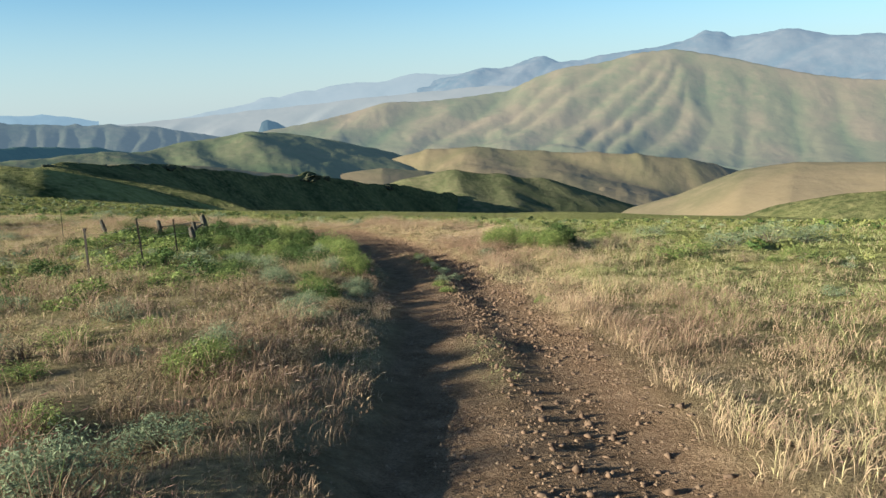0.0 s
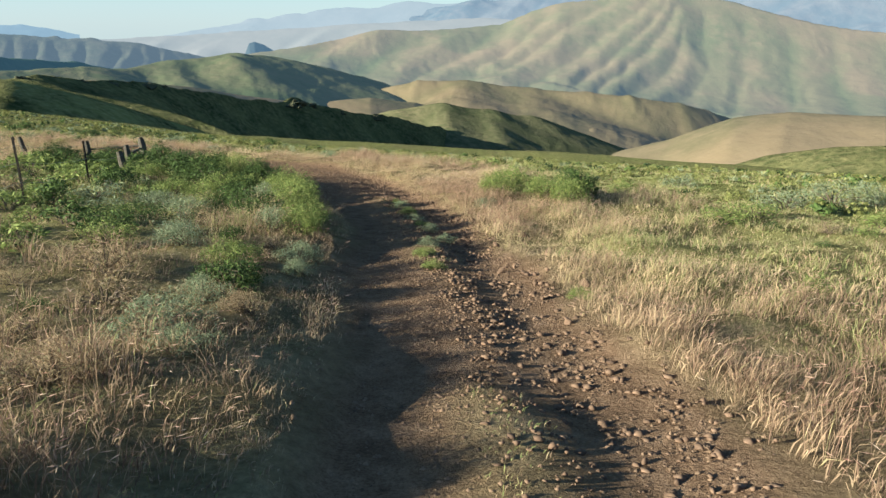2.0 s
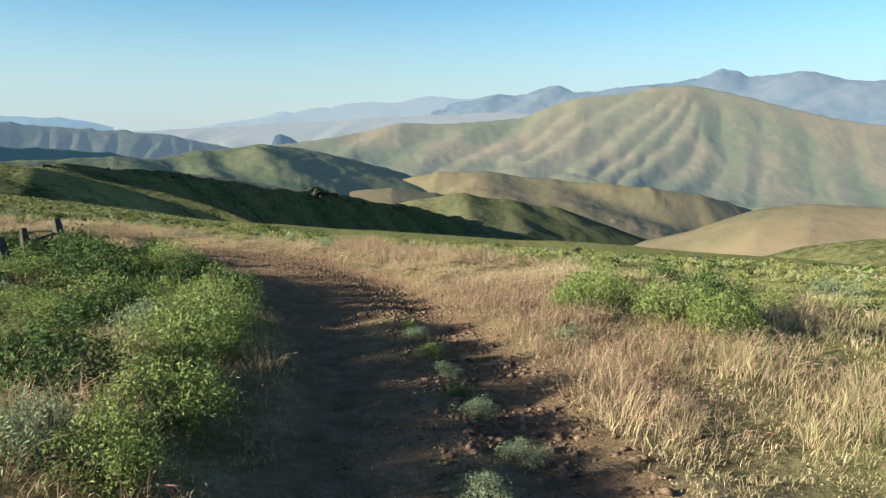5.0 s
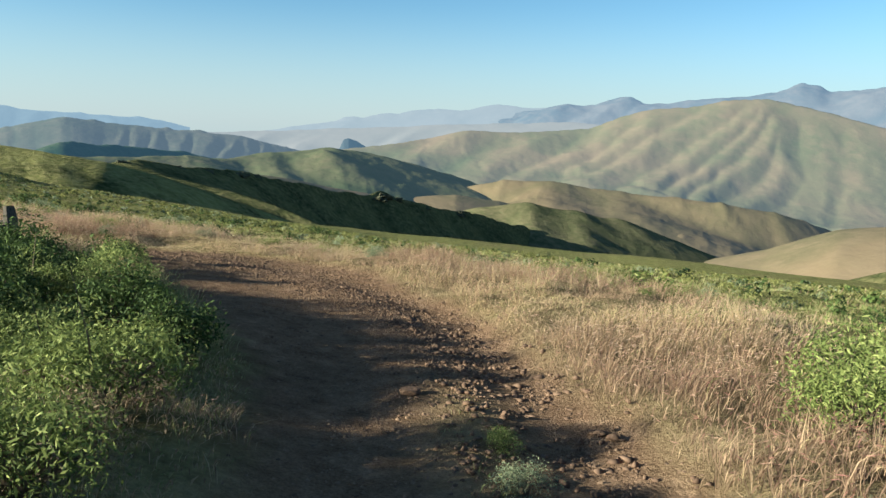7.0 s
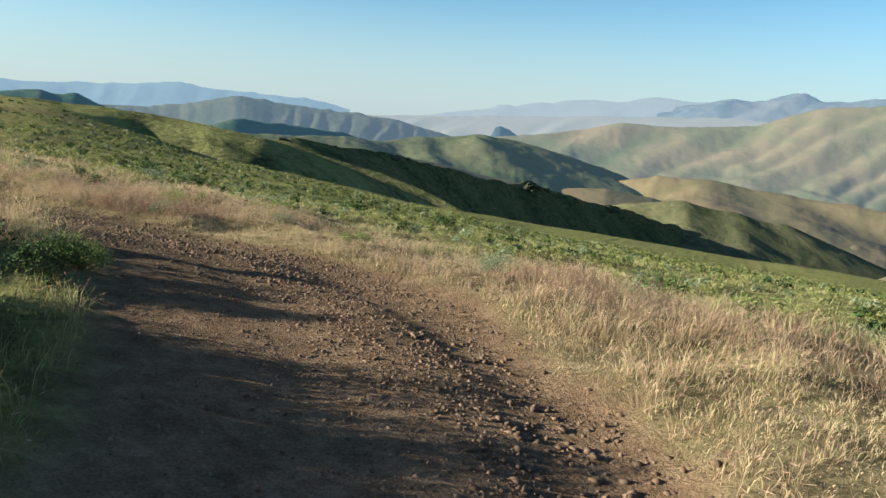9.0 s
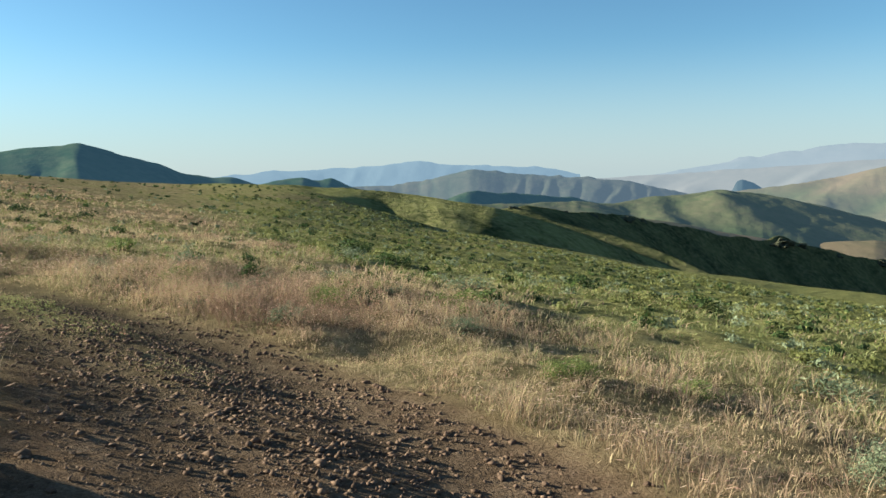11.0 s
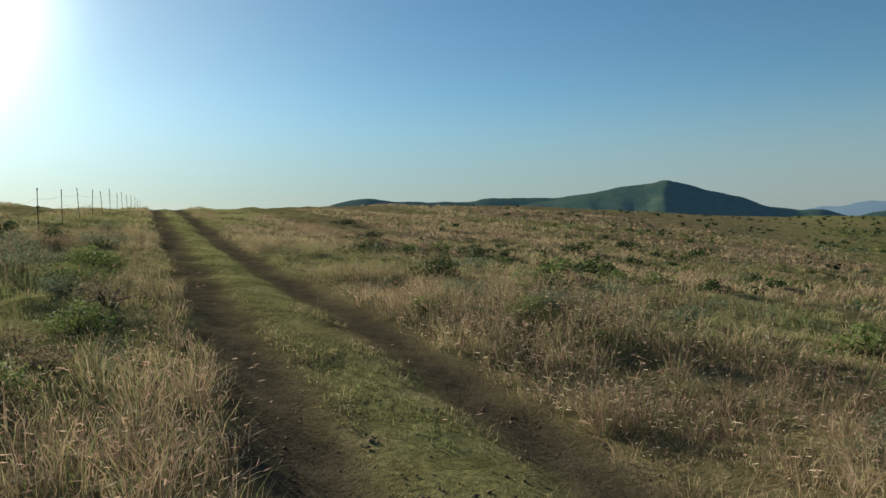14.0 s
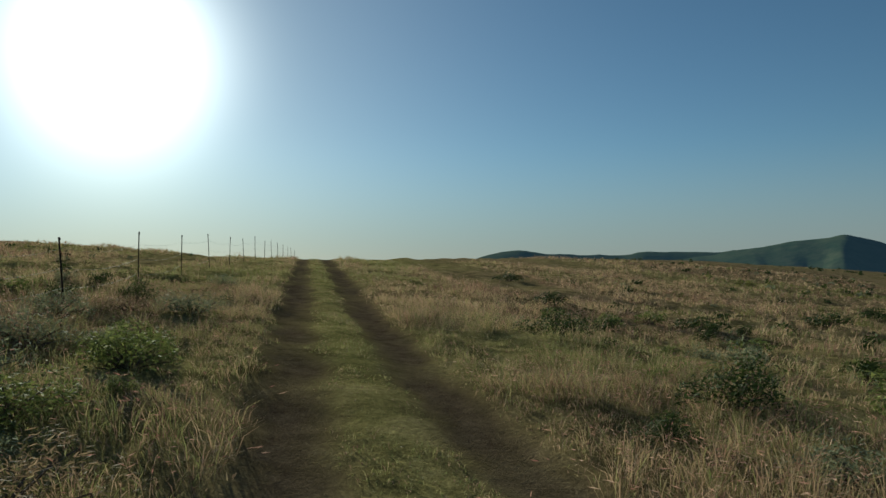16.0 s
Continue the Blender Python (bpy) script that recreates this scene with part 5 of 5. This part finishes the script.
PLOTS = [  # box, tries, chance, widths, kinds: inside the bend, the verges of the two ruts, then the whole slope
    ((-15, -2, 3, 16), 620, 0.9, (0.45, 1.1), ("dry", "dry", "dark", "dry", "sage", "dry", "dry", "green")),
    ((-15, -2, 16, 26), 400, 0.9, (0.5, 1.25), ("dry", "dark", "green", "sage", "dry", "green", "dark")),
    ((-10, -3.3, 13.5, 26), 230, 0.95, (0.5, 1.1), ("green", "dry", "sage", "dry", "green", "dark", "dry")),
    ((-44, -20, 25, 34), 260, 0.85, (0.55, 1.4), ("sage", "green", "sage", "dark", "dry")),
    ((-46, -14, 36, 46), 190, 0.7, (0.4, 1.1), ("green", "dark", "green", "sage")),
    ((-45, 14, 5, 48), 480, 0.5, (0.35, 0.8), ("green", "sage", "dark", "dry")),
]
for box, tries, chance, wide, kinds in PLOTS:
    spots = np.array([(r_small.uniform(box[0], box[1]), r_small.uniform(box[2], box[3])) for _ in range(tries)])
    away = np.abs(road_at(spots[:, 0], spots[:, 1])[0])
    lush = greenness(spots[:, 0], spots[:, 1])
    for (x, y), d1, g1 in zip(spots.tolist(), away, lush):
        if not (1.75 if x > -15 and y < 20 else 2.2) < d1 < 11.5 or r_small.random() > chance or (tries == 480 and r_small.random() > 0.25 + g1):
            continue
        if min(math.hypot(x - q[1], y - q[2]) - 0.3 * q[3] for q in SHRUBS) < 0.45:
            continue
        w = wide[0] + (wide[1] - wide[0]) * r_small.random() ** 1.6
        if d1 < 2.3:
            w = min(w, 0.6)
        SHRUBS.append(("small_" + r_small.choice(kinds), x, y, w, w * r_small.uniform(0.45, 0.65)))
place = np.array([q[1:3] for q in SHRUBS])
shrub_z, shrub_d = ground_z(place[:, 0], place[:, 1]), np.abs(road_at(place[:, 0], place[:, 1])[0])
for i, (kind, x, y, w, h) in enumerate(SHRUBS):
    if shrub_d[i] < 1.5 and x < -14:
        continue
    shrub(kind, x, y, float(shrub_z[i]), float(shrub_d[i]), w, h, 37 * i + (i * i) % 11)


# low scrub over the slope, too much of it to count
def scrub(name, label, mat, n, seed, box, rule, wide, leaf, q, nearest, farthest):
    r = np.random.default_rng(seed)
    x, y = r.uniform(box[0], box[1], n), r.uniform(box[2], box[3], n)
    d, s = road_at(x, y)
    ok = (np.abs(d) > nearest) & (np.abs(d) <= farthest) & (r.random(n) < rule(x, y, d))
    x, y = x[ok], y[ok]
    n = len(x)
    w = wide * r.uniform(0.5, 1.3, n)
    v = r.normal(0, 1, (n, q, 3))
    v /= np.linalg.norm(v, axis=2)[..., None]
    v[..., 2] = np.abs(v[..., 2])
    hgt = r.uniform(0.55, 0.95, n)[:, None]
    lump = 0.72 + 0.38 * np.sin(v[..., 0] * 5 + x[:, None]) * np.cos(v[..., 1] * 6 + y[:, None]) + r.uniform(-0.2, 0.15, (n, q))
    p = v * (w[:, None] * 0.5 * lump)[..., None]
    p[..., 2] *= hgt * 1.1
    base = np.stack([x, y, ground_z(x, y)], -1)
    nrm = v + r.normal(0, 0.45, v.shape)
    a = np.cross(nrm, r.normal(0, 1, v.shape))
    a /= np.linalg.norm(a, axis=2)[..., None]
    b = np.cross(nrm / np.linalg.norm(nrm, axis=2)[..., None], a)
    sz = (leaf * w[:, None] * r.uniform(0.6, 1.4, (n, q)))[..., None]
    Q = np.stack([p - a * sz, p + a * sz * 0.7 + b * sz, p + a * sz * 0.4 - b * sz], 2) + base[:, None, None]
    tone = np.clip(np.repeat(r.normal(0.5, 0.2, n), q).reshape(n, q) + r.normal(0, 0.12, (n, q)), 0, 1)
    me = mesh_from(name, Q.reshape(-1, 3), np.arange(n * q * 3).reshape(-1, 3), [("tone", np.repeat(tone.ravel(), 3))])
    me.materials.append(mat)
    return tagged(new(name, me), label, "scrub", kind="stuff")


def open_slope(x, y, d):
    g = greenness(x, y)
    return smooth(0.38, 0.85, g) * smooth(4, 9, np.abs(d)) * 0.85 + 0.03 * (d > 0)


scrub("green_scrub", "low olive-green scrub covering the open slope", M_SCRUB, 4300, 5, (-70, 45, 8, 75), open_slope, 0.66, 0.05, 120, 9, 32)
scrub("green_scrub", "far olive-green scrub on the lower slope", M_SCRUB, 14000, 7, (-120, 80, 8, 175), open_slope, 0.75, 0.12, 26, 32, 200)
scrub("sage_scrub", "low grey sagebrush dotted over the slope", M_SAGE, 2600, 6, (-70, 45, 4, 75), lambda x, y, d: open_slope(x, y, d) * 0.35 + 0.05, 0.62, 0.055, 110, 9, 32)
scrub("sage_scrub", "far grey sagebrush dotted over the slope", M_SAGE, 6000, 9, (-120, 80, 4, 175), lambda x, y, d: open_slope(x, y, d) * 0.3 + 0.06, 0.75, 0.14, 26, 32, 200)
scrub("dark_scrub", "low dark brush dotted over the dry grass", M_DARKLEAF, 2400, 8, (-80, 45, 4, 75), lambda x, y, d: 0.10 + 0.25 * open_slope(x, y, d), 0.65, 0.09, 70, 9, 32)
scrub("dark_scrub", "far dark brush dotted over the dry field", M_DARKLEAF, 5200, 10, (-170, 70, 4, 150), lambda x, y, d: 0.13 + 0.3 * open_slope(x, y, d), 0.85, 0.14, 26, 32, 220)
